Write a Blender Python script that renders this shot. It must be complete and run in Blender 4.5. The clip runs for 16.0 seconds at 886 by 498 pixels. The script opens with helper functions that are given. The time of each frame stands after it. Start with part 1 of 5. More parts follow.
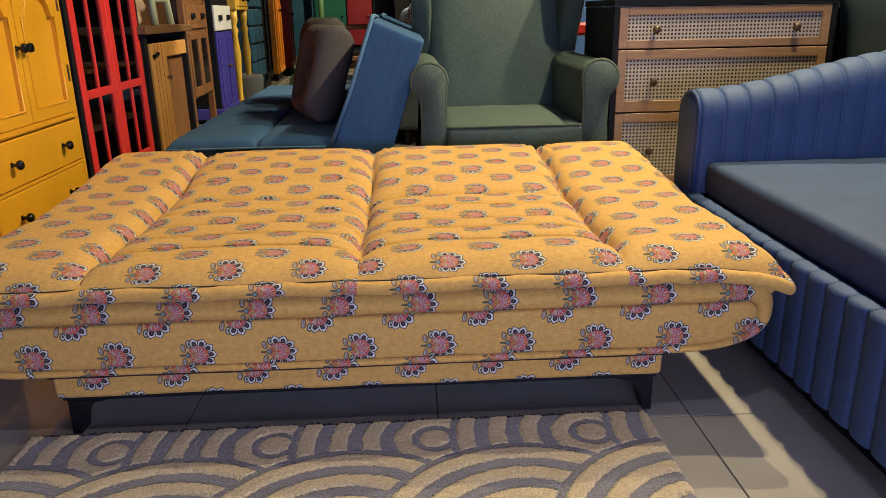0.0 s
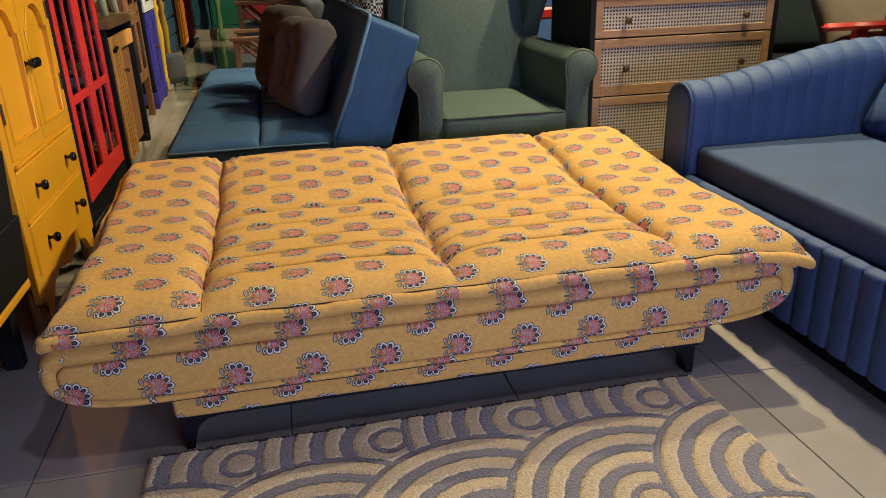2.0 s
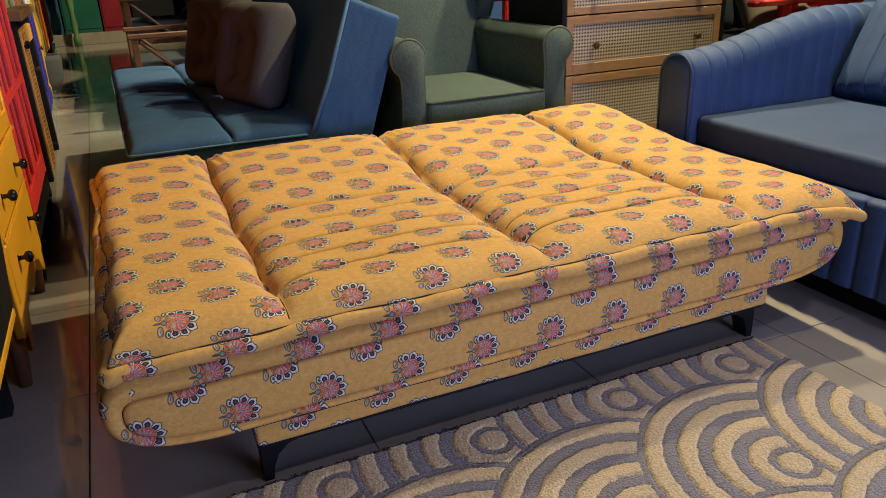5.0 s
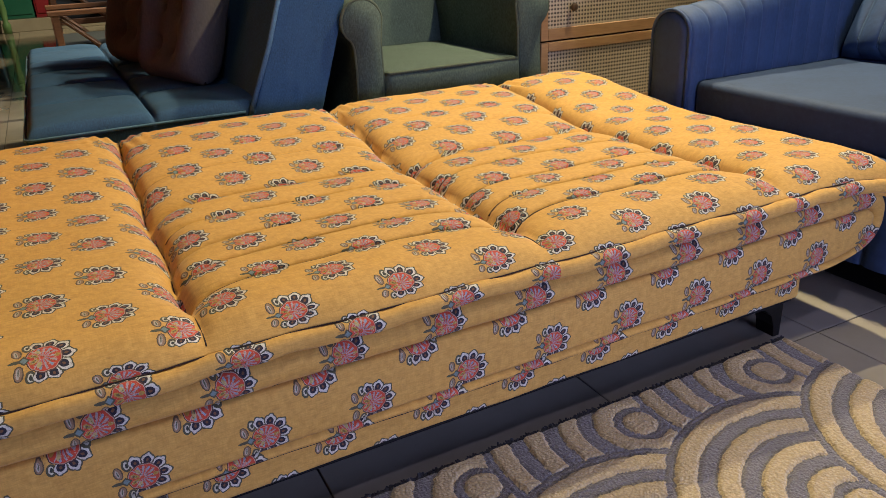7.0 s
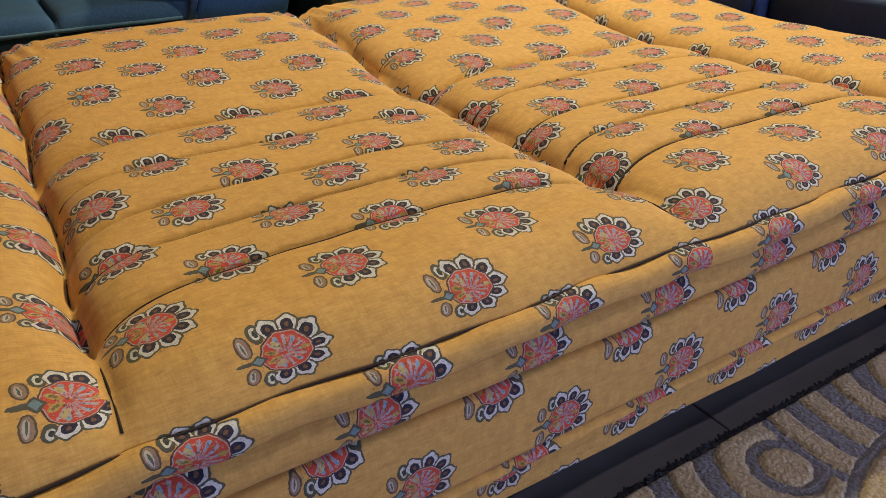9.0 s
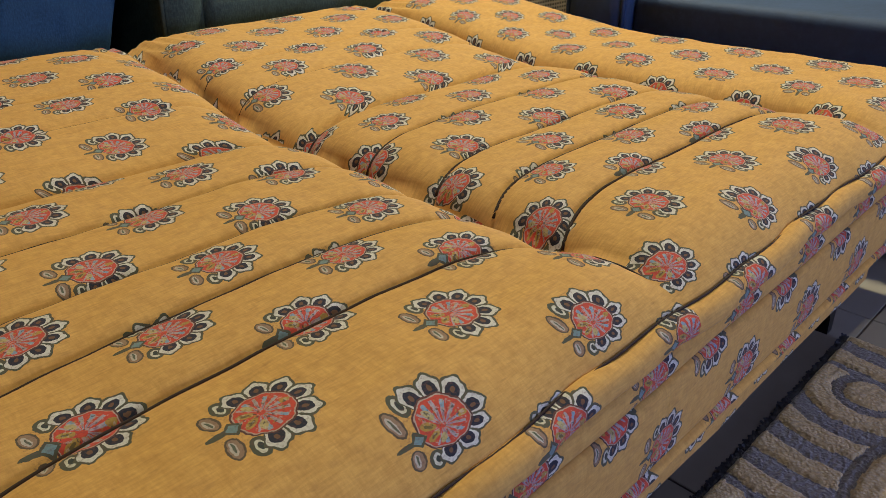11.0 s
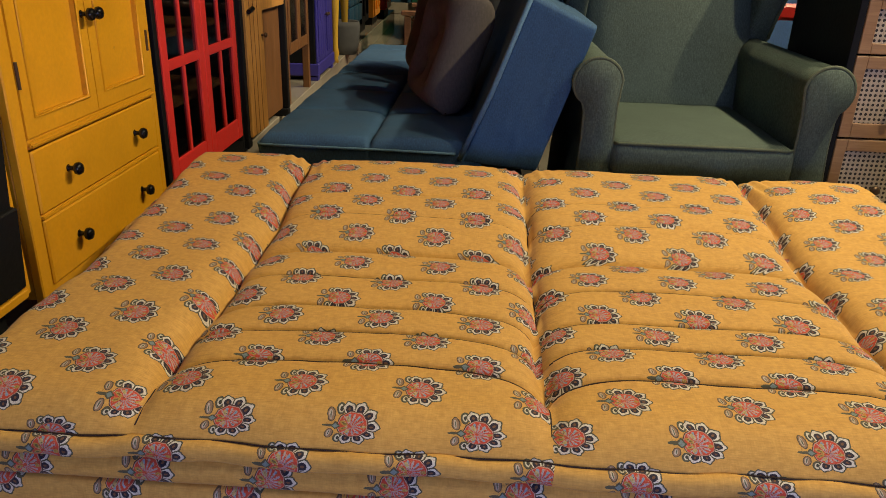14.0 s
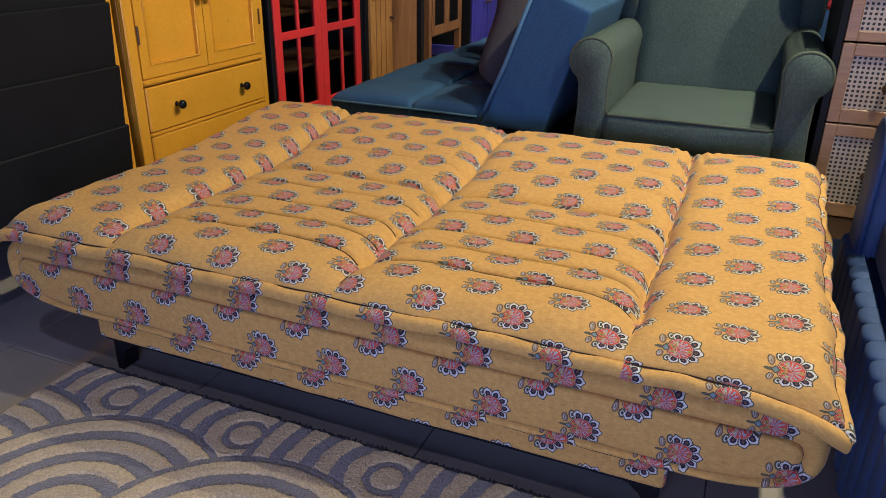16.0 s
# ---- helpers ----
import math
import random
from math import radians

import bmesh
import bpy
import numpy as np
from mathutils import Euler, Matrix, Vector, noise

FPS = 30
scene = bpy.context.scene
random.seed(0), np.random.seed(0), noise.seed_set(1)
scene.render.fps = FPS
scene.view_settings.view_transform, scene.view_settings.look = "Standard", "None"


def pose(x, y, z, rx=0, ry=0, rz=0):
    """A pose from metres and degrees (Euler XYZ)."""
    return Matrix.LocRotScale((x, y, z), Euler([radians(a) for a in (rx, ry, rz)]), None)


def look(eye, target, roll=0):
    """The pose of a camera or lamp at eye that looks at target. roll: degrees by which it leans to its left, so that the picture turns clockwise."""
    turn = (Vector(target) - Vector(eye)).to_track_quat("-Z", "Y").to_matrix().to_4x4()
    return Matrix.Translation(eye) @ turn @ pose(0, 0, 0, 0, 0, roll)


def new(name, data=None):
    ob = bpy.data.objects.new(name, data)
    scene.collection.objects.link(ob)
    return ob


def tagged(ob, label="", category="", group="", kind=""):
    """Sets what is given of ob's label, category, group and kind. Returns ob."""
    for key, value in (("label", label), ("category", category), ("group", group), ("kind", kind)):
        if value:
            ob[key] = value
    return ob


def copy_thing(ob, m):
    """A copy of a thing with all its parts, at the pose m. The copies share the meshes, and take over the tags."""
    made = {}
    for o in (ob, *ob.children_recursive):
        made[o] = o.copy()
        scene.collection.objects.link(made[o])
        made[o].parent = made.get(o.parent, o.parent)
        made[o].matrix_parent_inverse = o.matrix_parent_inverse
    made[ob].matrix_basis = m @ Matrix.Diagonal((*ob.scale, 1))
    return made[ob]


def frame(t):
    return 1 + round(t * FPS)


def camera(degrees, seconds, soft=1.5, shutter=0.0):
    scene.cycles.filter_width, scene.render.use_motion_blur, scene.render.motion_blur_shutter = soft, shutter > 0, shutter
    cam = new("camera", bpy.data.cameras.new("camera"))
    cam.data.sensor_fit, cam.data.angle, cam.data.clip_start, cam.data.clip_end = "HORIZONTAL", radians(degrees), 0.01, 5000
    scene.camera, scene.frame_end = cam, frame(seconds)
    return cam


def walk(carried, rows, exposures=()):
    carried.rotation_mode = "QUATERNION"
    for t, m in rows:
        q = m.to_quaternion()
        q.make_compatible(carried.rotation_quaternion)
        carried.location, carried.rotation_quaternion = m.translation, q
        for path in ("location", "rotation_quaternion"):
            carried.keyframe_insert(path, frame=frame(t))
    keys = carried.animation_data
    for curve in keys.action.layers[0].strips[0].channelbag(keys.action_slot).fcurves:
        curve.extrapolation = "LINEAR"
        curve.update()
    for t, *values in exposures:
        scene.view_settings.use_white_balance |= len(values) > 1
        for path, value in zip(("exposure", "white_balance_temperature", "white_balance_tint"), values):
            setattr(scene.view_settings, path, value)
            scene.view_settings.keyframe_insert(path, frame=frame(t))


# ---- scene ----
cam = camera(62.1, 16.0, soft=0.5)
PATH = [
    (0, (0.117, -1.51, 0.929), (0.205, 0.391, 0.311), -1.1),
    (0.5, (0.054, -1.525, 1.066), (0.193, 0.362, 0.419), -0.7),
    (1, (-0.124, -1.577, 1.1), (0.098, 0.288, 0.414), -0.8),
    (1.5, (-0.273, -1.603, 1.105), (0.018, 0.243, 0.391), -1.1),
    (2, (-0.367, -1.575, 1.112), (0.019, 0.244, 0.374), -1.8),
    (2.5, (-0.447, -1.57, 1.128), (0.001, 0.229, 0.38), -1.7),
    (3, (-0.552, -1.532, 1.14), (0.001, 0.239, 0.394), -1.0),
    (3.5, (-0.697, -1.471, 1.135), (-0.037, 0.264, 0.39), -1.3),
    (4, (-0.812, -1.416, 1.109), (-0.106, 0.304, 0.372), -1.8),
    (4.2, (-0.836, -1.4, 1.098), (-0.108, 0.311, 0.361), -1.8),
    (6.3, (-0.761, -1.09, 0.928), (-0.02, 0.608, 0.175), -3.0),
    (6.5, (-0.744, -1.068, 0.922), (0.014, 0.619, 0.16), -3.0),
    (7, (-0.7, -0.968, 0.902), (0.124, 0.681, 0.127), -2.8),
    (7.5, (-0.672, -0.85, 0.87), (0.201, 0.766, 0.077), -2.4),
    (8, (-0.631, -0.721, 0.824), (0.223, 0.878, -0.021), -2.4),
    (8.5, (-0.595, -0.592, 0.783), (0.251, 0.983, -0.114), -1.9),
    (8.7, (-0.603, -0.54, 0.764), (0.259, 1.013, -0.155), -1.7),
    (10.8, (-0.576, -0.248, 0.725), (0.619, 1.056, -0.208), -1.2),
    (11, (-0.556, -0.263, 0.732), (0.682, 1.015, -0.182), -1.2),
    (11.5, (-0.52, -0.308, 0.76), (0.822, 0.9, -0.099), -1.2),
    (12, (-0.497, -0.351, 0.788), (0.9, 0.806, -0.053), -1.5),
    (12.5, (-0.439, -0.412, 0.84), (0.831, 0.884, 0.0), -1.9),
    (13, (-0.322, -0.552, 0.895), (0.604, 1.012, 0.06), -1.1),
    (13.5, (-0.246, -0.703, 0.948), (0.195, 1.077, 0.151), 0.4),
    (14, (-0.124, -0.834, 1.031), (-0.211, 1.01, 0.262), 2.0),
    (14.5, (0.139, -0.886, 1.03), (-0.38, 0.873, 0.232), 3.7),
    (15, (0.38, -0.974, 1.042), (-0.237, 0.753, 0.245), 2.8),
    (15.5, (0.555, -1.084, 1.074), (-0.13, 0.618, 0.278), 1.7),
    (16, (0.718, -1.149, 1.068), (0.019, 0.545, 0.266), 0.9),
]
walk(cam, [(t, look(eye, target, roll)) for t, eye, target, roll in PATH],
     [(0, -0.10, 6550, 10), (7.2, -0.15, 6550, 11), (8.5, -0.36, 6450, 11), (11.0, -0.66, 5900, 7), (12.2, -0.70, 5900, 8), (13.0, -0.68, 6750, 12), (14.0, -0.58, 6950, 13), (14.7, -0.54, 6800, 16), (15.5, -0.48, 5750, 18), (16.0, -0.44, 5500, 16)])

# ---- light ----
world = bpy.data.worlds.new("world")
scene.world = world
world.use_nodes = True
world.node_tree.nodes["Background"].inputs[0].default_value = (0.5, 0.6, 0.8, 1)
world.node_tree.nodes["Background"].inputs[1].default_value = 0.006

WARM = (1.0, 0.88, 0.57)


def spot(x, y, z, tx, ty, tz, watts, color, degrees=70, soft=0.035, blend=0.35):
    lamp = bpy.data.lights.new("spot_lamp", "SPOT")
    lamp.energy, lamp.color, lamp.spot_size, lamp.spot_blend, lamp.shadow_soft_size = watts, color, radians(degrees), blend, soft
    ob = new("spot_lamp", lamp)
    ob.matrix_world = look((x, y, z), (tx, ty, tz))
    return ob


KEY = 480
spot(1.61, 1.64, 2.78, 0.10, 0.90, 0.40, KEY * 0.62, WARM, 110, 0.022)
spot(1.55, 0.88, 2.78, -0.20, 0.90, 0.30, KEY * 0.46, WARM, 112, 0.022)
spot(1.55, -0.30, 2.78, 0.55, -0.1, 0.30, KEY * 0.15, WARM, 85, 0.022)
# lamps added at guessed places to brighten the aisle and far corner
spot(1.65, 2.60, 2.75, -1.00, 4.00, 0.60, KEY * 0.30, (0.95, 0.93, 0.9), 44)
spot(1.00, 3.90, 2.85, -1.15, 3.90, 0.55, KEY * 0.9, WARM, 44, 0.03, 0.2)
spot(0.20, 4.10, 2.85, -0.40, 4.55, 0.60, KEY * 0.12, (0.95, 0.93, 0.9), 30, 0.03, 0.3)
spot(1.20, 5.40, 2.85, -1.15, 5.50, 1.14, KEY * 0.9, WARM, 33, 0.03, 0.15)
spot(1.65, 7.40, 2.85, -1.20, 7.40, 1.17, KEY * 1.2, WARM, 33, 0.03, 0.15)
spot(0.60, 8.60, 2.85, -0.90, 11.0, 0.70, KEY * 0.9, WARM, 50, 0.035, 0.5)
spot(3.40, 1.30, 2.85, 2.55, 2.20, 0.60, KEY * 0.30, WARM, 66)

# cool fill spots without a known source, added for wing chair and rug
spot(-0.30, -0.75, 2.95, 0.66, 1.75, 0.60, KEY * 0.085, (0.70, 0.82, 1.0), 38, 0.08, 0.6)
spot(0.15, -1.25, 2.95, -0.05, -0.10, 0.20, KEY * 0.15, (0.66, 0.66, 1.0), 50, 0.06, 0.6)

# cool fill lamp added behind the camera; its source is unseen
blue_fill = bpy.data.lights.new("front_fill_lamp", "AREA")
blue_fill.shape, blue_fill.size, blue_fill.size_y, blue_fill.energy, blue_fill.color = "RECTANGLE", 1.7, 0.7, 78, (0.44, 0.52, 1.0)
fill_ob = new("front_fill_lamp", blue_fill)
fill_ob.matrix_world = look((0.88, -2.42, 0.66), (0.40, 0, 0.30))

# ---- helpers ----


def thing(name, m, label, category, group=""):
    ob = new(name)
    ob.empty_display_size = 0.1
    ob.matrix_world = m
    return tagged(ob, label, category, group)


def mesh_of(name, bm, material, smooth=False):
    me = bpy.data.meshes.new(name)
    bmesh.ops.recalc_face_normals(bm, faces=bm.faces)
    if smooth:
        for f in bm.faces:
            f.smooth = True
    bm.to_mesh(me)
    bm.free()
    me.materials.append(material)
    return me


def part(name, bm, material, parent, label="", smooth=False):
    ob = new(name, mesh_of(name, bm, material, smooth))
    ob.parent = parent
    return tagged(ob, label)


def structure(name, bm, material, label, category):
    return tagged(new(name, mesh_of(name, bm, material)), label, category, "", "structure")


def box(bm, x0, x1, y0, y1, z0, z1, bevel=0.003, seg=1, turn=None):
    """A bevelled box between two corners; turn: a matrix applied to it."""
    made = bmesh.ops.create_cube(bm, size=1.0)["verts"]
    size, mid = Vector((x1 - x0, y1 - y0, z1 - z0)), Vector(((x0 + x1) / 2, (y0 + y1) / 2, (z0 + z1) / 2))
    for v in made:
        v.co = Vector((v.co.x * size.x, v.co.y * size.y, v.co.z * size.z)) + mid
    if turn is not None:
        for v in made:
            v.co = turn @ v.co
    if bevel > 0:
        edges = list({e for v in made for e in v.link_edges})
        bmesh.ops.bevel(bm, geom=edges, offset=min(bevel, 0.45 * min(size)), segments=seg, affect="EDGES", clamp_overlap=True)
    return bm


def one_box(*a, **k):
    return box(bmesh.new(), *a, **k)


def rod(bm, p, q, r0, r1=None, seg=12):
    """A tapered rod from p to q."""
    p, q, r1 = Vector(p), Vector(q), r0 if r1 is None else r1
    m = Matrix.Translation((p + q) / 2) @ (q - p).to_track_quat("Z", "Y").to_matrix().to_4x4()
    bmesh.ops.create_cone(bm, cap_ends=True, segments=seg, radius1=r0, radius2=r1, depth=(q - p).length, matrix=m)
    return bm


def lathe(bm, profile, m=None, seg=20):
    """A turned shape: profile of (radius, height)."""
    m = m or Matrix()
    rings = []
    for r, h in profile:
        rings.append([bm.verts.new(m @ Vector((r * math.cos(2 * math.pi * i / seg), r * math.sin(2 * math.pi * i / seg), h))) for i in range(seg)])
    for a, b in zip(rings, rings[1:]):
        for i in range(seg):
            bm.faces.new((a[i], a[(i + 1) % seg], b[(i + 1) % seg], b[i]))
    bm.faces.new(rings[0][::-1])
    bm.faces.new(rings[-1])
    return bm


def tube(bm, points, r, seg=8, closed=False):
    """A round cord along a line of points."""
    pts = [Vector(p) for p in points]
    n, rings, side = len(pts), [], None
    for i, p in enumerate(pts):
        d = (pts[(i + 1) % n] - pts[i - 1]) if closed else (pts[min(i + 1, n - 1)] - pts[max(i - 1, 0)])
        d.normalize()
        if side is None:
            side = d.orthogonal()
        side = (side - d * side.dot(d)).normalized()
        up = d.cross(side)
        rings.append([bm.verts.new(p + r * (math.cos(2 * math.pi * k / seg) * side + math.sin(2 * math.pi * k / seg) * up)) for k in range(seg)])
    for i in range(n if closed else n - 1):
        a, b = rings[i], rings[(i + 1) % n]
        for k in range(seg):
            bm.faces.new((a[k], a[(k + 1) % seg], b[(k + 1) % seg], b[k]))
    if not closed:
        bm.faces.new(rings[0][::-1])
        bm.faces.new(rings[-1])
    return bm


def stops(h, r, n):
    return [-h, -h + 0.12 * r, -h + 0.3 * r, -h + 0.6 * r, -h + r] + [(-h + r) + (2 * h - 2 * r) * i / n for i in range(1, n)] + [h - r, h - 0.6 * r, h - 0.3 * r, h - 0.12 * r, h]


def soft_box(bm, x0, x1, y0, y1, z0, z1, r=0.03, n=8, crown=0.0, wobble=0.0, shape=None):
    """An upholstered block: rounded edges, crowned faces, slight unevenness. shape: moves each point at the end."""
    c = Vector(((x0 + x1) / 2, (y0 + y1) / 2, (z0 + z1) / 2))
    h = Vector((x1 - x0, y1 - y0, z1 - z0)) / 2
    r = min(r, 0.98 * min(h))
    axis = [stops(h[k], r, n) for k in range(3)]
    seen = {}

    def vert(p):
        key = tuple(round(v, 6) for v in p)
        if key not in seen:
            q = Vector([max(-(h[k] - r), min(h[k] - r, p[k])) for k in range(3)])
            d = Vector(p) - q
            w = q + d.normalized() * r if d.length > 1e-9 else q
            if crown:
                u = [1 - (w[k] / h[k]) ** 2 for k in range(3)]
                w = w + Vector([crown * (w[k] / h[k]) ** 3 * u[(k + 1) % 3] * u[(k + 2) % 3] for k in range(3)])
            w = w + c
            if wobble:
                w = w + wobble * noise.noise_vector(w * 9)
            seen[key] = bm.verts.new(shape(w) if shape else w)
        return seen[key]

    for k in range(3):
        i, j = (k + 1) % 3, (k + 2) % 3
        for side in (-1, 1):
            for a0, a1 in zip(axis[i], axis[i][1:]):
                for b0, b1 in zip(axis[j], axis[j][1:]):
                    ring = []
                    for a, b in ((a0, b0), (a1, b0), (a1, b1), (a0, b1)):
                        p = [0, 0, 0]
                        p[k], p[i], p[j] = side * h[k], a, b
                        ring.append(vert(p))
                    if len(set(ring)) == 4:
                        bm.faces.new(ring if side > 0 else ring[::-1])
    return bm


def pillow(bm, w, h, t, m, tufts=(), n=26, plump=0.42, soft_corner=0.0):
    """A knife-edge cushion in its own x-z plane, thick along y, moved by m; tufts: (x, z, depth)."""
    for side in (-1, 1):
        grid = []
        for j in range(n + 1):
            row = []
            for i in range(n + 1):
                u, v = -1 + 2 * i / n, -1 + 2 * j / n
                edge = max(0, (1 - u ** 4) * (1 - v ** 4)) ** plump
                pinch = 1 - 0.06 * (1 - v * v) * abs(u) ** 3, 1 - 0.06 * (1 - u * u) * abs(v) ** 3
                x = u * w / 2 * pinch[0] * math.sqrt(1 - soft_corner * v * v)
                z = v * h / 2 * pinch[1] * math.sqrt(1 - soft_corner * u * u)
                y = t / 2 * edge
                for tx, tz, td in tufts:
                    y -= td * edge * math.exp(-math.hypot(x - tx, z - tz) / 0.05)
                y += 0.006 * edge * noise.noise(Vector((x * 9, z * 9, side * 3 + w)))
                row.append(bm.verts.new(m @ Vector((x, side * y, z))))
            grid.append(row)
        for j in range(n):
            for i in range(n):
                bm.faces.new((grid[j][i], grid[j][i + 1], grid[j + 1][i + 1], grid[j + 1][i]))
    bmesh.ops.remove_doubles(bm, verts=bm.verts, dist=0.0004)
    return bm


def sheet(bm, nu, nv, f):
    """A grid of nu by nv squares whose points are f(u, v), u and v from 0 to 1."""
    g = [[bm.verts.new(f(i / nu, j / nv)) for i in range(nu + 1)] for j in range(nv + 1)]
    for j in range(nv):
        for i in range(nu):
            bm.faces.new((g[j][i], g[j][i + 1], g[j + 1][i + 1], g[j + 1][i]))
    return g


# ---- materials ----


class Val:
    """A number in a node tree, with arithmetic."""

    def __init__(self, nt, socket):
        self.nt, self.socket = nt, socket

    def do(self, op, *others):
        node = self.nt.nodes.new("ShaderNodeMath")
        node.operation = op
        for i, o in enumerate((self, *others)):
            if isinstance(o, Val):
                self.nt.links.new(o.socket, node.inputs[i])
            else:
                node.inputs[i].default_value = o
        return Val(self.nt, node.outputs[0])

    def __add__(self, o): return self.do("ADD", o)
    def __sub__(self, o): return self.do("SUBTRACT", o)
    def __mul__(self, o): return self.do("MULTIPLY", o)
    def __truediv__(self, o): return self.do("DIVIDE", o)
    def __lt__(self, o): return self.do("LESS_THAN", o)
    def __gt__(self, o): return self.do("GREATER_THAN", o)
    def sq(self): return self.do("MULTIPLY", self)
    def near(self): return self.do("ROUND")


def nodes_of(name):
    m = bpy.data.materials.new(name)
    m.use_nodes = True
    return m, m.node_tree, m.node_tree.nodes["Principled BSDF"]


def texture(nt, kind, scale, vector=None, **inputs):
    node = nt.nodes.new("ShaderNodeTex" + kind)
    node.inputs["Scale"].default_value = scale
    for key, value in inputs.items():
        node.inputs[key].default_value = value
    if vector is not None:
        nt.links.new(vector, node.inputs["Vector"])
    return node


def place(nt, stretch=(1, 1, 1), uv=False):
    co = nt.nodes.new("ShaderNodeTexCoord")
    mp = nt.nodes.new("ShaderNodeMapping")
    mp.inputs["Scale"].default_value = stretch
    nt.links.new(co.outputs["UV" if uv else "Object"], mp.inputs["Vector"])
    return mp.outputs["Vector"]


def mix(nt, factor, a, b, blend="MIX"):
    node = nt.nodes.new("ShaderNodeMix")
    node.data_type, node.blend_type = "RGBA", blend
    for value, socket in ((factor, node.inputs["Factor"]), (a, node.inputs["A"]), (b, node.inputs["B"])):
        value = value.socket if isinstance(value, Val) else value
        if isinstance(value, bpy.types.NodeSocket):
            nt.links.new(value, socket)
        elif isinstance(value, (int, float)):
            socket.default_value = value
        else:
            socket.default_value = (*value, 1)
    return node.outputs["Result"]


def ramp(nt, fac, lo, hi, a=0.0, b=1.0):
    node = nt.nodes.new("ShaderNodeMapRange")
    node.inputs["From Min"].default_value, node.inputs["From Max"].default_value = lo, hi
    node.inputs["To Min"].default_value, node.inputs["To Max"].default_value = a, b
    nt.links.new(fac, node.inputs["Value"])
    return node.outputs["Result"]


def bump(nt, bsdf, height, strength, distance=0.002):
    node = nt.nodes.new("ShaderNodeBump")
    node.inputs["Strength"].default_value, node.inputs["Distance"].default_value = strength, distance
    nt.links.new(height, node.inputs["Height"])
    if bsdf.inputs["Normal"].is_linked:
        nt.links.new(bsdf.inputs["Normal"].links[0].from_socket, node.inputs["Normal"])
    nt.links.new(node.outputs["Normal"], bsdf.inputs["Normal"])


def surf(name, color, rough=0.5, scale=12, vary=0.25, relief=0.15, metal=0.0, coat=0.0, worn=None, gloss=0.5):
    """Paint, metal or plastic with stains and fine grain."""
    m, nt, bsdf = nodes_of(name)
    co = place(nt)
    big = texture(nt, "Noise", scale * 0.35, co, Detail=5, Roughness=0.65).outputs["Fac"]
    fine = texture(nt, "Noise", scale * 9, co, Detail=3).outputs["Fac"]
    dark = tuple(c * (1 - vary) for c in color)
    light = tuple(min(1, c * (1 + vary * 0.6)) for c in color)
    col = mix(nt, ramp(nt, big, 0.3, 0.7), dark, light)
    col = mix(nt, ramp(nt, fine, 0.35, 0.75, 0, 0.35), col, tuple(c * 0.75 for c in color))
    if worn:
        spots = texture(nt, "Noise", scale * 2.2, co, Detail=6, Roughness=0.7).outputs["Fac"]
        col = mix(nt, ramp(nt, spots, 0.66, 0.72), col, worn)
    nt.links.new(col, bsdf.inputs["Base Color"])
    nt.links.new(ramp(nt, big, 0.2, 0.8, max(0.03, rough - 0.1), min(1, rough + 0.12)), bsdf.inputs["Roughness"])
    bsdf.inputs["Metallic"].default_value = metal
    bsdf.inputs["Coat Weight"].default_value = coat
    bsdf.inputs["Specular IOR Level"].default_value = gloss
    bump(nt, bsdf, fine, relief, 0.0015)
    return m


def wood(name, color, dark, axis="z", scale=9, rough=0.45):
    """Timber with long grain along one axis."""
    m, nt, bsdf = nodes_of(name)
    stretch = {"x": (0.09, 1, 1), "y": (1, 0.09, 1), "z": (1, 1, 0.09)}[axis]
    co = place(nt, stretch)
    grain = texture(nt, "Noise", scale * 4.5, co, Detail=7, Roughness=0.62, Distortion=1.2).outputs["Fac"]
    fine = texture(nt, "Noise", scale * 22, co, Detail=3).outputs["Fac"]
    broad = texture(nt, "Noise", scale * 0.5, place(nt), Detail=3).outputs["Fac"]
    col = mix(nt, ramp(nt, grain, 0.36, 0.66), dark, color)
    col = mix(nt, ramp(nt, fine, 0.5, 0.7, 0, 0.45), col, tuple(c * 0.6 for c in dark))
    col = mix(nt, ramp(nt, broad, 0.3, 0.7, 0, 0.35), col, tuple(min(1, c * 1.25) for c in color))
    nt.links.new(col, bsdf.inputs["Base Color"])
    nt.links.new(ramp(nt, grain, 0.3, 0.7, rough - 0.08, rough + 0.12), bsdf.inputs["Roughness"])
    bump(nt, bsdf, fine, 0.2, 0.001)
    return m


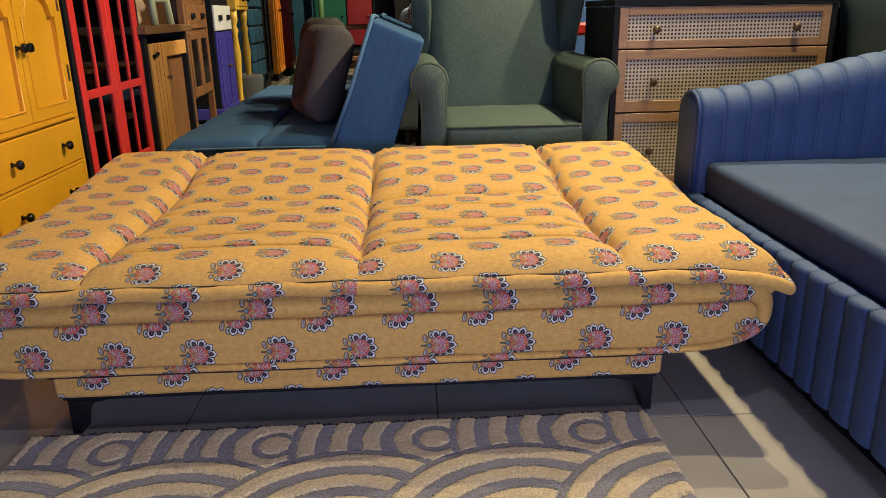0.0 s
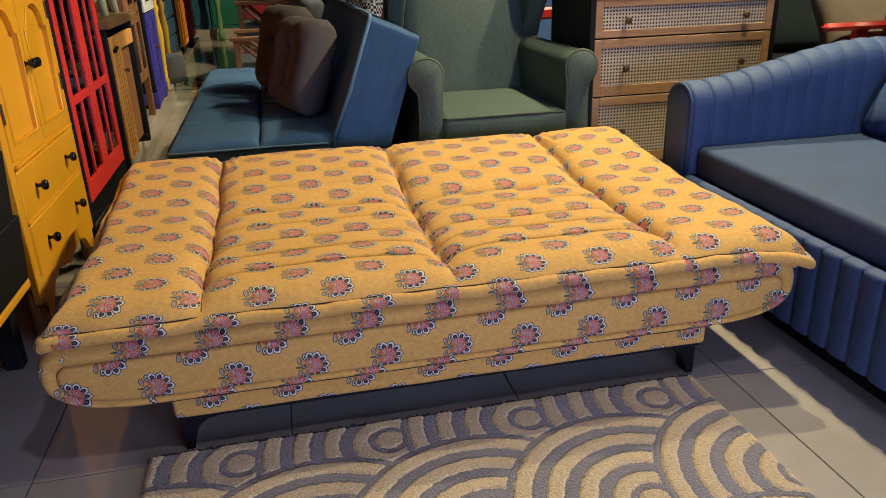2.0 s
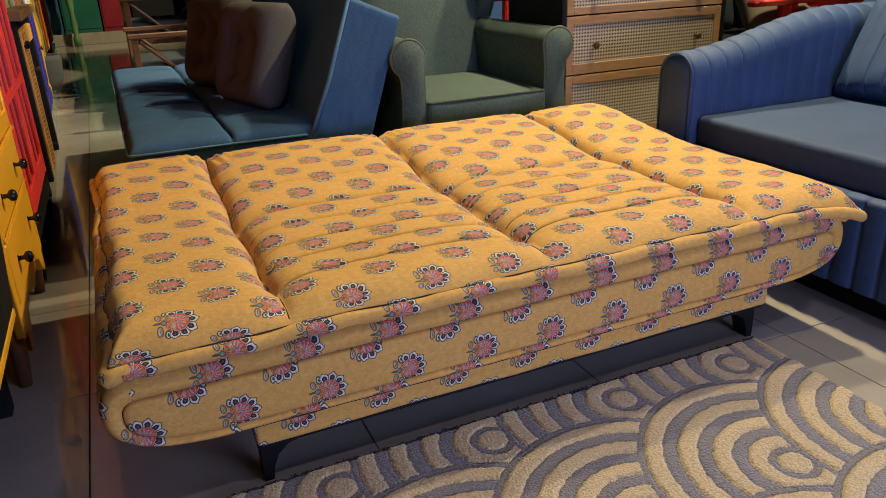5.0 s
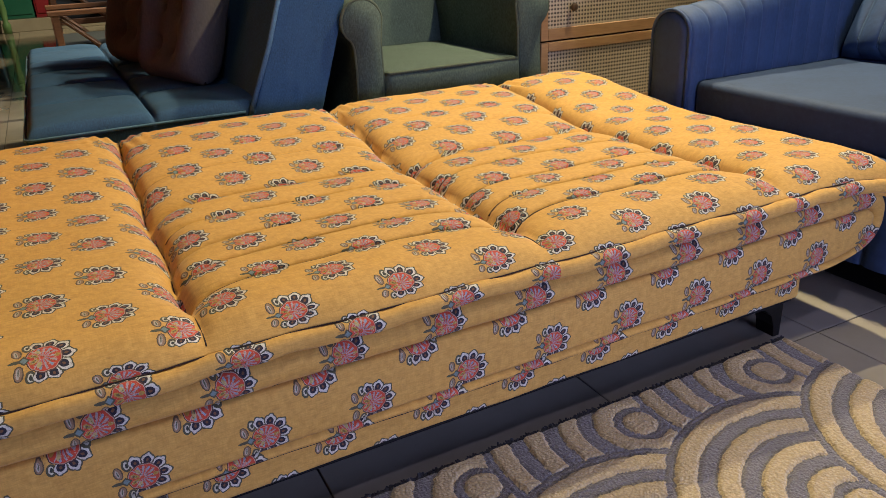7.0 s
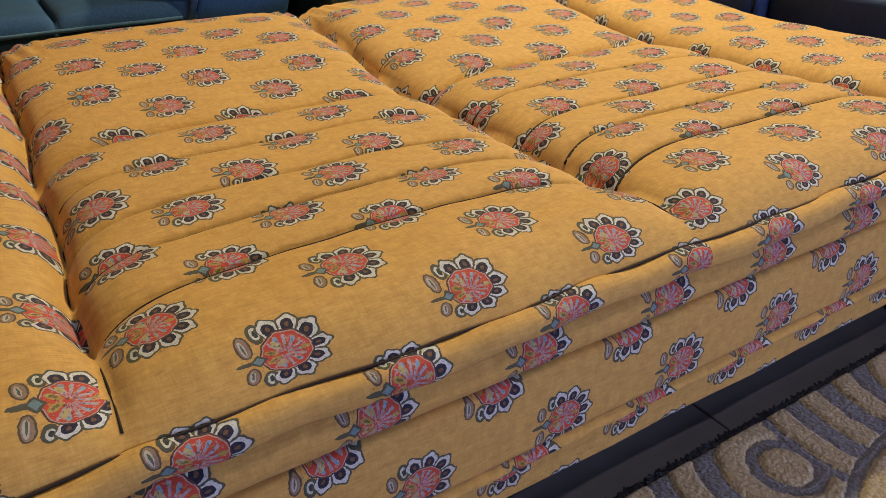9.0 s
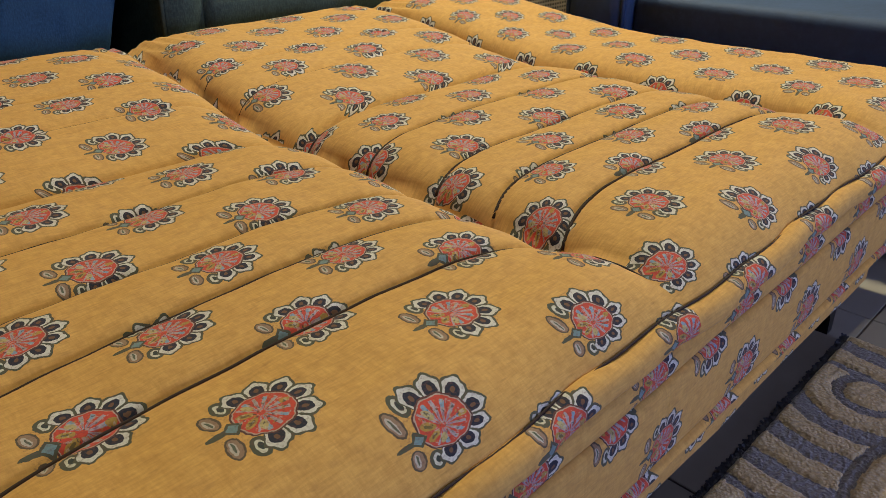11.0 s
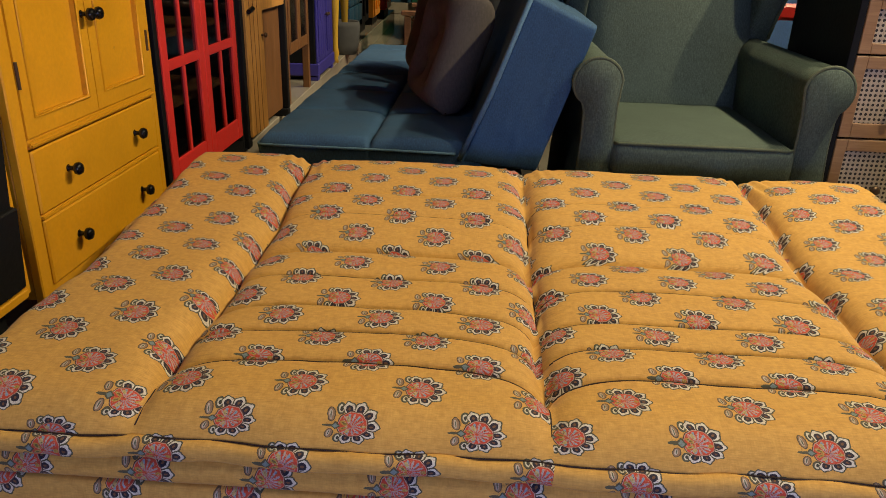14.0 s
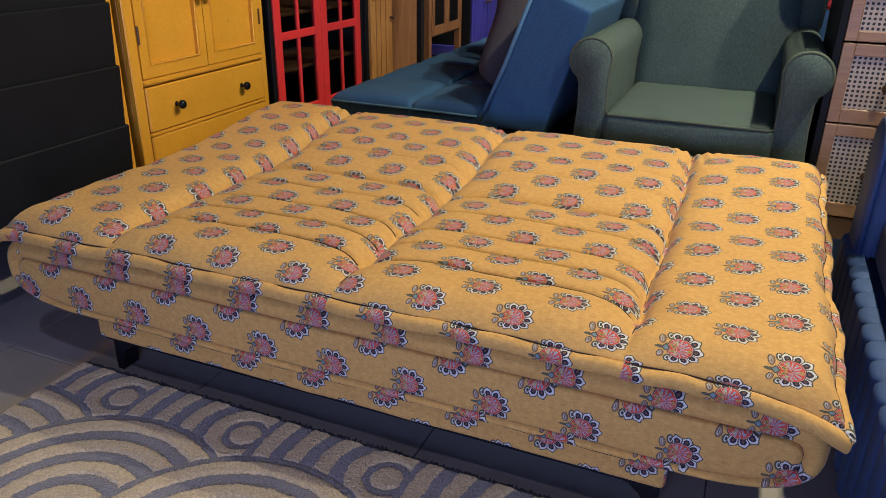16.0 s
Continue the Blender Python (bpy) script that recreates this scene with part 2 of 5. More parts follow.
def cloth(name, color, vary=0.3, weave=900, sheen=0.1, rough=0.85, fleck=None, nap=0.0):
    """Woven upholstery: crossing threads, flecks, broad wear."""
    m, nt, bsdf = nodes_of(name)
    a = texture(nt, "Noise", weave * 0.45, place(nt, (1, 0.3, 0.3)), Detail=2).outputs["Fac"]
    b = texture(nt, "Noise", weave * 0.45, place(nt, (0.3, 1, 1)), Detail=2).outputs["Fac"]
    big = texture(nt, "Noise", 7, place(nt), Detail=5, Roughness=0.6).outputs["Fac"]
    dark = tuple(c * (1 - vary) for c in color)
    light = tuple(min(1, c * (1 + vary)) for c in color)
    col = mix(nt, ramp(nt, a, 0.3, 0.7), dark, light)
    col = mix(nt, ramp(nt, b, 0.3, 0.7, 0, 0.6), col, fleck or dark)
    col = mix(nt, ramp(nt, big, 0.35, 0.7, 0, 0.3 + nap), col, tuple(min(1, c * 1.35) for c in color))
    nt.links.new(col, bsdf.inputs["Base Color"])
    bsdf.inputs["Roughness"].default_value = rough
    bsdf.inputs["Sheen Weight"].default_value = sheen
    bsdf.inputs["Sheen Tint"].default_value = (*light, 1)
    bump(nt, bsdf, a, 0.25, 0.001)
    bump(nt, bsdf, b, 0.25, 0.001)
    bump(nt, bsdf, big, 0.25, 0.01)
    return m


def flower_cloth(name):
    """Mustard slub cotton with a staggered print of flower heads; UV in metres."""
    m, nt, bsdf = nodes_of(name)
    co = nt.nodes.new("ShaderNodeTexCoord")
    uv = co.outputs["UV"]
    jig = texture(nt, "Noise", 260, uv, Detail=2)
    xyz, wob = nt.nodes.new("ShaderNodeSeparateXYZ"), nt.nodes.new("ShaderNodeSeparateXYZ")
    nt.links.new(uv, xyz.inputs[0])
    nt.links.new(jig.outputs["Color"], wob.inputs[0])
    u = Val(nt, xyz.outputs[0]) + (Val(nt, wob.outputs[0]) - 0.5) * 0.0024
    v = Val(nt, xyz.outputs[1]) + (Val(nt, wob.outputs[1]) - 0.5) * 0.0024
    du, dv, size = 0.178, 0.081, 0.0400
    row = (v / dv).near()
    b = v - row * dv
    a = u - (row * 0.5).do("FRACT") * du
    a = a - (a / du).near() * du
    A, B = (a + 0.003) / size, b / size
    r = (A.sq() + B.sq()).do("SQRT")
    th = B.do("ARCTAN2", A)
    up = B.do("ABSOLUTE")

    def oval(ax, by, wa, wb, tilt=0.0, half=B):
        c, s = math.cos(tilt), math.sin(tilt)
        p, q = A - ax, half - by
        return (((p * c + q * s) / wa).sq() + ((q * c - p * s) / wb).sq()) < 1.0

    # seven petals fan out from the stem's far side
    step = radians(35.3)
    k = th / step
    d = (k - k.near()) * step
    fan = th.do("ABSOLUTE") < 3.5 * step
    p, q = r * d.do("COSINE"), r * d.do("SINE")

    def petal(pc, wp, wq, lobes=0.0):
        x, y = (p - pc) / wp, q / wq
        e = x.sq() + y.sq()
        if lobes:
            e = e - (y.do("ARCTAN2", x) * 5.0).do("COSINE") * lobes
        return (e < 1.0) * fan

    slub_a = texture(nt, "Noise", 420, place(nt, (1, 0.14, 1), True), Detail=3, Roughness=0.6).outputs["Fac"]
    slub_b = texture(nt, "Noise", 420, place(nt, (0.14, 1, 1), True), Detail=3, Roughness=0.6).outputs["Fac"]
    knots = texture(nt, "Noise", 150, place(nt, (0.35, 1, 1), True), Detail=2, Roughness=0.6).outputs["Fac"]
    big = texture(nt, "Noise", 5, place(nt), Detail=4).outputs["Fac"]
    base = mix(nt, ramp(nt, slub_a, 0.3, 0.7), CLOTH_DARK, CLOTH_LIGHT)
    base = mix(nt, ramp(nt, slub_b, 0.42, 0.72, 0, 0.45), base, CLOTH_THREAD)
    base = mix(nt, ramp(nt, knots, 0.60, 0.72, 0, 0.45), base, CLOTH_KNOT)
    base = mix(nt, ramp(nt, big, 0.35, 0.7, 0, 0.35), base, CLOTH_MID)
    olive, cream, navy, brown = (0.080, 0.080, 0.042), (0.66, 0.64, 0.56), (0.008, 0.010, 0.024), (0.16, 0.075, 0.030)
    red, lilac, gold, teal, blue_fill, pink = (0.60, 0.062, 0.024), (0.42, 0.34, 0.34), (0.44, 0.27, 0.045), (0.17, 0.26, 0.26), (0.24, 0.36, 0.46), (0.30, 0.19, 0.11)
    col = mix(nt, oval(-0.80, 0.43, 0.155, 0.27, 0.18, up), base, (0.10, 0.07, 0.035))
    col = mix(nt, oval(-0.80, 0.43, 0.115, 0.23, 0.18, up), col, pink)
    col = mix(nt, oval(-0.82, 0.42, 0.060, 0.17, 0.18, up), col, (0.50, 0.44, 0.36))
    col = mix(nt, oval(-0.81, 0.40, 0.022, 0.13, 0.18, up), col, (0.10, 0.12, 0.07))
    col = mix(nt, oval(-0.48, 0.66, 0.165, 0.25, 0.10, up), col, olive)
    col = mix(nt, oval(-0.48, 0.66, 0.090, 0.165, 0.10, up), col, (0.62, 0.60, 0.46))
    col = mix(nt, oval(-0.47, 0.65, 0.050, 0.095, 0.10, up), col, (0.03, 0.04, 0.03))
    col = mix(nt, petal(0.705, 0.296, 0.243, 0.16), col, olive)
    col = mix(nt, petal(0.698, 0.248, 0.196, 0.16), col, cream)
    col = mix(nt, petal(0.664, 0.172, 0.134), col, navy)
    col = mix(nt, petal(0.680, 0.066, 0.046), col, brown)
    head = r + (th * 9.0).do("COSINE") * 0.012
    col = mix(nt, head < 0.575, col, (0.10, 0.035, 0.02))
    col = mix(nt, head < 0.540, col, (0.48, 0.34, 0.26))
    col = mix(nt, head < 0.515, col, red)
    A2 = A + 0.05
    r2 = (A2.sq() + B.sq()).do("SQRT")
    th2 = B.do("ARCTAN2", A2)
    front = th2.do("ABSOLUTE") < 2.25
    rays = (th2 * 14.0).do("COSINE")
    col = mix(nt, (rays > (r2 * 2.6 - 0.75)) * (r2 < 0.47) * (r2 > 0.07) * front, col, lilac)
    col = mix(nt, (rays > 0.55) * (r2 < 0.24) * (r2 > 0.10) * front, col, (0.36, 0.20, 0.26))
    col = mix(nt, ((th2 * 7.0).do("COSINE") > 0.72) * (r2 < 0.45) * (r2 > 0.33) * front, col, blue_fill)
    col = mix(nt, oval(-0.30, 0.12, 0.16, 0.075, -0.5, up), col, gold)
    col = mix(nt, oval(-0.17, 0.28, 0.065, 0.12, 0.5, up), col, (0.50, 0.40, 0.16))
    col = mix(nt, oval(-0.30, 0.12, 0.08, 0.030, -0.5, up), col, (0.16, 0.12, 0.03))
    col = mix(nt, oval(0.40, 0.0, 0.10, 0.07), col, gold)
    col = mix(nt, oval(-0.84, 0.0, 0.24, 0.070), col, olive)
    col = mix(nt, ((A + 0.60).do("ABSOLUTE") + up) < 0.20, col, olive)
    col = mix(nt, ((A + 0.60).do("ABSOLUTE") + up) < 0.125, col, teal)
    blot = texture(nt, "Noise", 420, uv, Detail=2, Roughness=0.7).outputs["Fac"]
    col = mix(nt, (r < 0.95) * Val(nt, ramp(nt, blot, 0.52, 0.64, 0, 0.40)), col, (0.15, 0.055, 0.045))
    fleck = texture(nt, "Noise", 330, uv, Detail=2, Roughness=0.6).outputs["Color"]
    chips = nt.nodes.new("ShaderNodeSeparateXYZ")
    nt.links.new(fleck, chips.inputs[0])
    col = mix(nt, (r < 0.46) * Val(nt, ramp(nt, chips.outputs[1], 0.57, 0.62, 0, 0.5)), col, (0.56, 0.50, 0.42))
    col = mix(nt, (r < 0.40) * Val(nt, ramp(nt, chips.outputs[2], 0.60, 0.65, 0, 0.8)), col, (0.06, 0.05, 0.03))
    col = mix(nt, (r < 0.45) * Val(nt, ramp(nt, chips.outputs[0], 0.60, 0.65, 0, 0.7)), col, gold)
    shade = mix(nt, ramp(nt, slub_b, 0.3, 0.72), (1.0, 1.0, 1.0), (0.90, 0.89, 0.88))
    col = mix(nt, 1.0, col, shade, "MULTIPLY")
    thread = texture(nt, "Noise", 1500, uv, Detail=1).outputs["Fac"]
    col = mix(nt, ramp(nt, thread, 0.3, 0.7, 0, 0.5), col, (0.86, 0.83, 0.78), "MULTIPLY")
    rub = texture(nt, "Noise", 75, uv, Detail=4, Roughness=0.65).outputs["Fac"]
    col = mix(nt, ramp(nt, rub, 0.38, 0.66), col, (0.86, 0.82, 0.76), "MULTIPLY")
    nt.links.new(col, bsdf.inputs["Base Color"])
    bsdf.inputs["Roughness"].default_value = 0.85
    bsdf.inputs["Sheen Weight"].default_value = 0.08
    bump(nt, bsdf, slub_a, 0.14, 0.001)
    bump(nt, bsdf, slub_b, 0.14, 0.001)
    wr = texture(nt, "Noise", 16, place(nt), Detail=3).outputs["Fac"]
    bump(nt, bsdf, wr, 0.3, 0.006)
    return m


def cane_material(name):
    """Woven cane: a staggered net of small dark holes."""
    m, nt, bsdf = nodes_of(name)
    xyz = nt.nodes.new("ShaderNodeSeparateXYZ")
    nt.links.new(place(nt), xyz.inputs[0])
    x, z = Val(nt, xyz.outputs[0]), Val(nt, xyz.outputs[2])
    p = 0.0142
    a, b = x / p, z / p
    da, db = a - a.near(), b - b.near()
    d = (da.sq() + db.sq()).do("SQRT")
    hole = d < 0.30
    fine = texture(nt, "Noise", 400, place(nt, (1, 1, 0.2)), Detail=2).outputs["Fac"]
    big = texture(nt, "Noise", 6, place(nt), Detail=4).outputs["Fac"]
    col = mix(nt, ramp(nt, fine, 0.3, 0.7), (0.42, 0.33, 0.235), (0.58, 0.485, 0.37))
    col = mix(nt, ramp(nt, big, 0.35, 0.7, 0, 0.4), col, (0.39, 0.28, 0.165))
    col = mix(nt, hole, col, (0.02, 0.014, 0.01))
    nt.links.new(col, bsdf.inputs["Base Color"])
    bsdf.inputs["Roughness"].default_value = 0.55
    bump(nt, bsdf, d.socket, 0.5, 0.002)
    return m


def rug_material(name):
    """Cut and loop pile in grey and cream, after the pattern on the mesh."""
    m, nt, bsdf = nodes_of(name)
    at = nt.nodes.new("ShaderNodeAttribute")
    at.attribute_name = "yarn"
    loops = texture(nt, "Voronoi", 190, place(nt)).outputs["Distance"]
    tuft = texture(nt, "Noise", 260, place(nt), Detail=3, Roughness=0.7).outputs["Fac"]
    big = texture(nt, "Noise", 5, place(nt), Detail=4).outputs["Fac"]
    cream = mix(nt, ramp(nt, loops, 0.1, 0.7), (0.60, 0.45, 0.24), (0.42, 0.31, 0.16))
    grey = mix(nt, ramp(nt, tuft, 0.3, 0.7), (0.070, 0.062, 0.068), (0.23, 0.205, 0.21))
    grey = mix(nt, ramp(nt, big, 0.35, 0.7, 0, 0.4), grey, (0.24, 0.22, 0.22))
    col = mix(nt, ramp(nt, at.outputs["Fac"], 0.40, 0.60), grey, cream)
    nt.links.new(col, bsdf.inputs["Base Color"])
    bsdf.inputs["Roughness"].default_value = 0.95
    bsdf.inputs["Sheen Weight"].default_value = 0.3
    bump(nt, bsdf, loops, 0.7, 0.004)
    bump(nt, bsdf, tuft, 0.7, 0.004)
    return m


def tile_material(name):
    """Glossy cream floor tile with clouding, smears and specks."""
    m, nt, bsdf = nodes_of(name)
    co = place(nt)
    rnd = nt.nodes.new("ShaderNodeObjectInfo").outputs["Random"]
    cloud = texture(nt, "Noise", 3.5, co, Detail=6, Roughness=0.6).outputs["Fac"]
    specks = texture(nt, "Noise", 60, co, Detail=4, Roughness=0.8).outputs["Fac"]
    col = mix(nt, ramp(nt, cloud, 0.3, 0.7), (0.27, 0.235, 0.185), (0.36, 0.32, 0.26))
    col = mix(nt, ramp(nt, rnd, 0, 1, 0, 0.25), col, (0.32, 0.285, 0.23))
    col = mix(nt, ramp(nt, specks, 0.68, 0.74, 0, 0.7), col, (0.09, 0.07, 0.05))
    nt.links.new(col, bsdf.inputs["Base Color"])
    nt.links.new(ramp(nt, cloud, 0.3, 0.7, 0.05, 0.13), bsdf.inputs["Roughness"])
    return m


CLOTH_DARK, CLOTH_LIGHT, CLOTH_MID = (0.62, 0.337, 0.068), (0.72, 0.407, 0.088), (0.69, 0.384, 0.080)
CLOTH_THREAD, CLOTH_KNOT = (0.50, 0.262, 0.056), (0.42, 0.212, 0.052)
FLORAL = flower_cloth("floral_cotton")
CANE = cane_material("cane_webbing")
RUG = rug_material("rug_pile")
TILE = tile_material("floor_tile")
GROUT = surf("grout", (0.075, 0.062, 0.05), 0.9)
BLACK_METAL = surf("black_metal", (0.012, 0.012, 0.014), 0.35, metal=0.6)
DARK_WALL = surf("dark_wall", (0.018, 0.018, 0.021), 0.8, 3, gloss=0.2)
CEILING = surf("ceiling_paint", (0.015, 0.015, 0.017), 0.9, 3)
YELLOW = surf("yellow_paint", (0.70, 0.325, 0.015), 0.38, 10, 0.13, 0.25, worn=(0.50, 0.24, 0.03))
YELLOW_DARK = surf("yellow_paint_aged", (0.52, 0.30, 0.03), 0.45, 10, 0.25, 0.25)
BLACK_PAINT = surf("black_paint", (0.007, 0.007, 0.008), 0.6, 8, 0.3, 0.5, gloss=0.2)
KNOB_BLACK = surf("black_knob", (0.008, 0.008, 0.009), 0.18, 20, 0.2, 0.02, 0.3)
RED_PAINT = surf("red_paint", (0.74, 0.040, 0.034), 0.35, 9, 0.15, 0.15)
GREEN_CLOTH = cloth("green_weave", (0.060, 0.088, 0.072), 0.42, 800, 0.03)
GREEN_PIPING = cloth("green_piping", (0.075, 0.092, 0.058), 0.3, 900, 0.03)
FUTON_CLOTH = cloth("blue_weave", (0.022, 0.074, 0.158), 0.38, 900, 0.05, nap=0.1)
FUTON_PIPE = cloth("blue_piping", (0.075, 0.165, 0.260), 0.25, 900, 0.05)
BROWN_CLOTH = cloth("brown_suede", (0.060, 0.050, 0.047), 0.25, 500, 0.08, nap=0.1)
VELVET = cloth("blue_velvet", (0.024, 0.055, 0.142), 0.22, 350, 0.12, 0.7, nap=0.35)
VELVET_SEAT = cloth("blue_velvet_seat", (0.024, 0.050, 0.122), 0.22, 350, 0.12, 0.75, nap=0.3)
MANGO = wood("mango_wood", (0.38, 0.212, 0.098), (0.27, 0.140, 0.060), "x")
MANGO_DARK = wood("dark_wood_top", (0.17, 0.085, 0.035), (0.10, 0.05, 0.02), "x")
PINE = wood("pine_wood", (0.56, 0.270, 0.070), (0.32, 0.135, 0.030), "z", 12)
BROWN_WOOD = wood("brown_wood", (0.20, 0.085, 0.03), (0.11, 0.045, 0.015), "z")
BROWN_WOOD_X = wood("brown_wood_rail", (0.22, 0.095, 0.035), (0.13, 0.055, 0.02), "x")
ARM_WOOD = wood("armchair_wood", (0.20, 0.092, 0.045), (0.12, 0.052, 0.026), "x")
PURPLE = surf("violet_paint", (0.050, 0.042, 0.30), 0.4, 9, 0.2, 0.15)
WHITE_PAINT = surf("white_paint", (0.72, 0.70, 0.66), 0.4, 9, 0.1, 0.1)
TEAL = surf("teal_paint", (0.022, 0.085, 0.150), 0.4, 9, 0.25, 0.2)
SAGE = surf("sage_paint", (0.42, 0.45, 0.28), 0.5, 9, 0.15, 0.1)
ORANGE = surf("orange_paint", (0.78, 0.28, 0.02), 0.4, 9, 0.15)
GREEN_PAINT = surf("green_paint", (0.012, 0.11, 0.075), 0.4, 9, 0.2)
MAROON = surf("maroon_paint", (0.22, 0.012, 0.022), 0.4, 9, 0.2)
BEIGE_CLOTH = cloth("beige_linen", (0.36, 0.29, 0.22), 0.2, 700, 0.2)
CHARCOAL = cloth("charcoal_weave", (0.035, 0.042, 0.046), 0.3, 700, 0.2)
ROYAL = cloth("royal_blue_weave", (0.030, 0.085, 0.24), 0.2, 700, 0.3)
STATUE = surf("pale_clay", (0.45, 0.30, 0.18), 0.7, 20, 0.3, 0.3)
BRASS = surf("aged_brass", (0.11, 0.065, 0.035), 0.35, 20, 0.3, 0.1, 0.5)


def glass_material(name):
    m, nt, bsdf = nodes_of(name)
    # grey tint puts the cabinet's dim inside into the glass
    bsdf.inputs["Base Color"].default_value = (0.22, 0.24, 0.25, 1)
    bsdf.inputs["Roughness"].default_value = 0.03
    bsdf.inputs["Transmission Weight"].default_value = 1.0
    bsdf.inputs["IOR"].default_value = 1.15
    return m


GLASS = glass_material("pane_glass")

# ---- the room ----
structure("wall_north", one_box(-2.2, 7.2, 13.2, 13.4, 0, 3.2, 0), DARK_WALL, "dark painted showroom wall", "wall")
# unseen wall; the opening and pane are added to go with the fill lamp
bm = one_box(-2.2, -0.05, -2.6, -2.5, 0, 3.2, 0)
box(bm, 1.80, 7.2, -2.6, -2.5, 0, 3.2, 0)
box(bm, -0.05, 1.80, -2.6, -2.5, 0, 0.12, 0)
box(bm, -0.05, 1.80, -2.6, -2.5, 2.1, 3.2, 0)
structure("wall_south", bm, DARK_WALL, "dark painted showroom wall with an added opening", "wall")
shop = structure("window_1", one_box(-0.05, 1.80, -2.56, -2.55, 0.12, 2.1, 0), GLASS, "glazed opening added for the unseen fill light", "window")
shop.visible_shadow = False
structure("wall_west", one_box(-2.4, -2.2, -2.6, 13.4, 0, 3.2, 0), DARK_WALL, "dark painted showroom wall", "wall")
structure("wall_east", one_box(7.2, 7.4, -2.6, 13.4, 0, 3.2, 0), DARK_WALL, "dark painted showroom wall", "wall")
structure("ceiling", one_box(-2.4, 7.4, -2.6, 13.4, 3.2, 3.35, 0), CEILING, "dark painted showroom ceiling", "ceiling")
floor = structure("floor", one_box(-2.4, 7.4, -2.6, 13.4, -0.10, -0.004, 0), GROUT, "glossy cream tiled floor", "floor")


# ---- floral sofa bed ----
def smooth01(t):
    t = max(0.0, min(1.0, t))
    return t * t * (3 - 2 * t)


VALLEYS = (-0.600, -0.004, 0.592)
# each panel: its sides, the print's place across it before and behind the fold
PANELS = ((-0.99, -0.600, -0.795, -0.795), (-0.600, -0.004, -0.103, -0.122), (-0.004, 0.592, 0.203, 0.240), (0.592, 0.99, 0.683, 0.670))
CHANNELS = (0.175, 0.272, 0.365, 0.498, 0.815, 0.920)
FOLD = 0.634


def bow(s):
    """How far a sewn line bends towards the front near its ends."""
    return 0.040 * abs(s) ** 4


def pad_height(x, y):
    """The quilted top: panels, valleys between them, sewn channels and the fold."""
    z = 0.402 + 0.050 * smooth01((y - 0.62) / 0.46)
    for k, (x0, x1, _, _) in enumerate(PANELS):
        if x0 <= x <= x1:
            s = (x - (x0 + x1) / 2) / ((x1 - x0) / 2)
            z += (0.016 if k == 0 else 0.010) * (1 - abs(s) ** 6)
            if k in (1, 2):
                yy = y + bow(s)
                lines = (0.0,) + CHANNELS[:4] + (FOLD,) + CHANNELS[4:] + (1.17,)
                for a, b in zip(lines, lines[1:]):
                    if a <= yy < b:
                        t = (yy - a) / (b - a)
                        puff = max(0, math.sin(math.pi * t)) ** 0.42
                        if (a == 0.0 and t < 0.5) or (b > 1.1 and t > 0.5):
                            puff = 1.0
                        z += (0.007 if b < FOLD + 0.01 else 0.005) * (puff - 1) * smooth01((1 - abs(s)) / 0.08 + 0.35)
                z -= 0.016 * math.exp(-abs(yy - FOLD) / 0.012)
                for line in CHANNELS:
                    z -= (0.0075 if line < FOLD else 0.003) * math.exp(-abs(yy - line) / 0.0035)
    for xs in VALLEYS:
        front = 0.30 + 0.70 * smooth01((y - 0.09) / 0.08)
        back = 0.45 + 0.55 * smooth01((1.15 - y) / 0.12)
        wander = 0.005 * math.sin(y * 17 + xs * 9)
        d = abs(x - xs - wander)
        z -= (0.034 * math.exp(-d / 0.010) + 0.009 * math.exp(-(d / 0.040) ** 2)) * front * back
        for yt, pit in ((FOLD - 0.04, 0.013), (0.150, 0.006)):
            z -= pit * math.exp(-math.hypot(x - xs, y - yt) / 0.028)
        # gathers where a valley runs out at the back
        z -= 0.004 * smooth01((y - 0.98) / 0.1) * math.exp(-((x - xs) / 0.07) ** 2) * math.sin((x - xs) * 210 + y * 30)
    return z + 0.004 * noise.noise(Vector((x * 7, y * 7, 1.3))) + 0.0015 * noise.noise(Vector((x * 21, y * 34, 4.1)))


def pad_point(s, t):
    """s, t from -1 to 1 over the pad; the outline has pulled-out corner tips."""
    tip = (abs(s) ** 14) * (abs(t) ** 14)
    droop = tip * (1.0 if s > 0 and t < 0 else 0.25)
    half = 0.938 if s > 0 else 0.922
    x = s * (half + 0.010 * tip + 0.005 * math.sin(t * 9) + 0.002 * math.sin(t * 31))
    y = 0.588 + t * (0.592 + 0.024 * droop + 0.003 * math.sin(s * 14) + 0.0015 * math.sin(s * 41))
    dx, dy = (1 - abs(s)) * half, (1 - abs(t)) * 0.592
    edge = 0.373 + 0.052 * smooth01((y - 0.45) / 0.6) - 0.026 * droop
    side = 1 - (1 - min(1.0, dx / 0.050)) ** 2.6
    front = 1 - (1 - min(1.0, dy / (0.085 if t < 0 else 0.045))) ** 2.4
    return Vector((x, y, edge + (pad_height(x, y) - edge) * min(side, front) ** 0.9 * max(side, front) ** 0.1))


def uv_by(ob, f):
    """Lay out the cloth: f(place, normal) gives the print's place in metres."""
    me = ob.data
    layer = me.uv_layers.new(name="cloth")
    for poly in me.polygons:
        for li in poly.loop_indices:
            layer.data[li].uv = f(me.vertices[me.loops[li].vertex_index].co, poly.normal, poly.center)


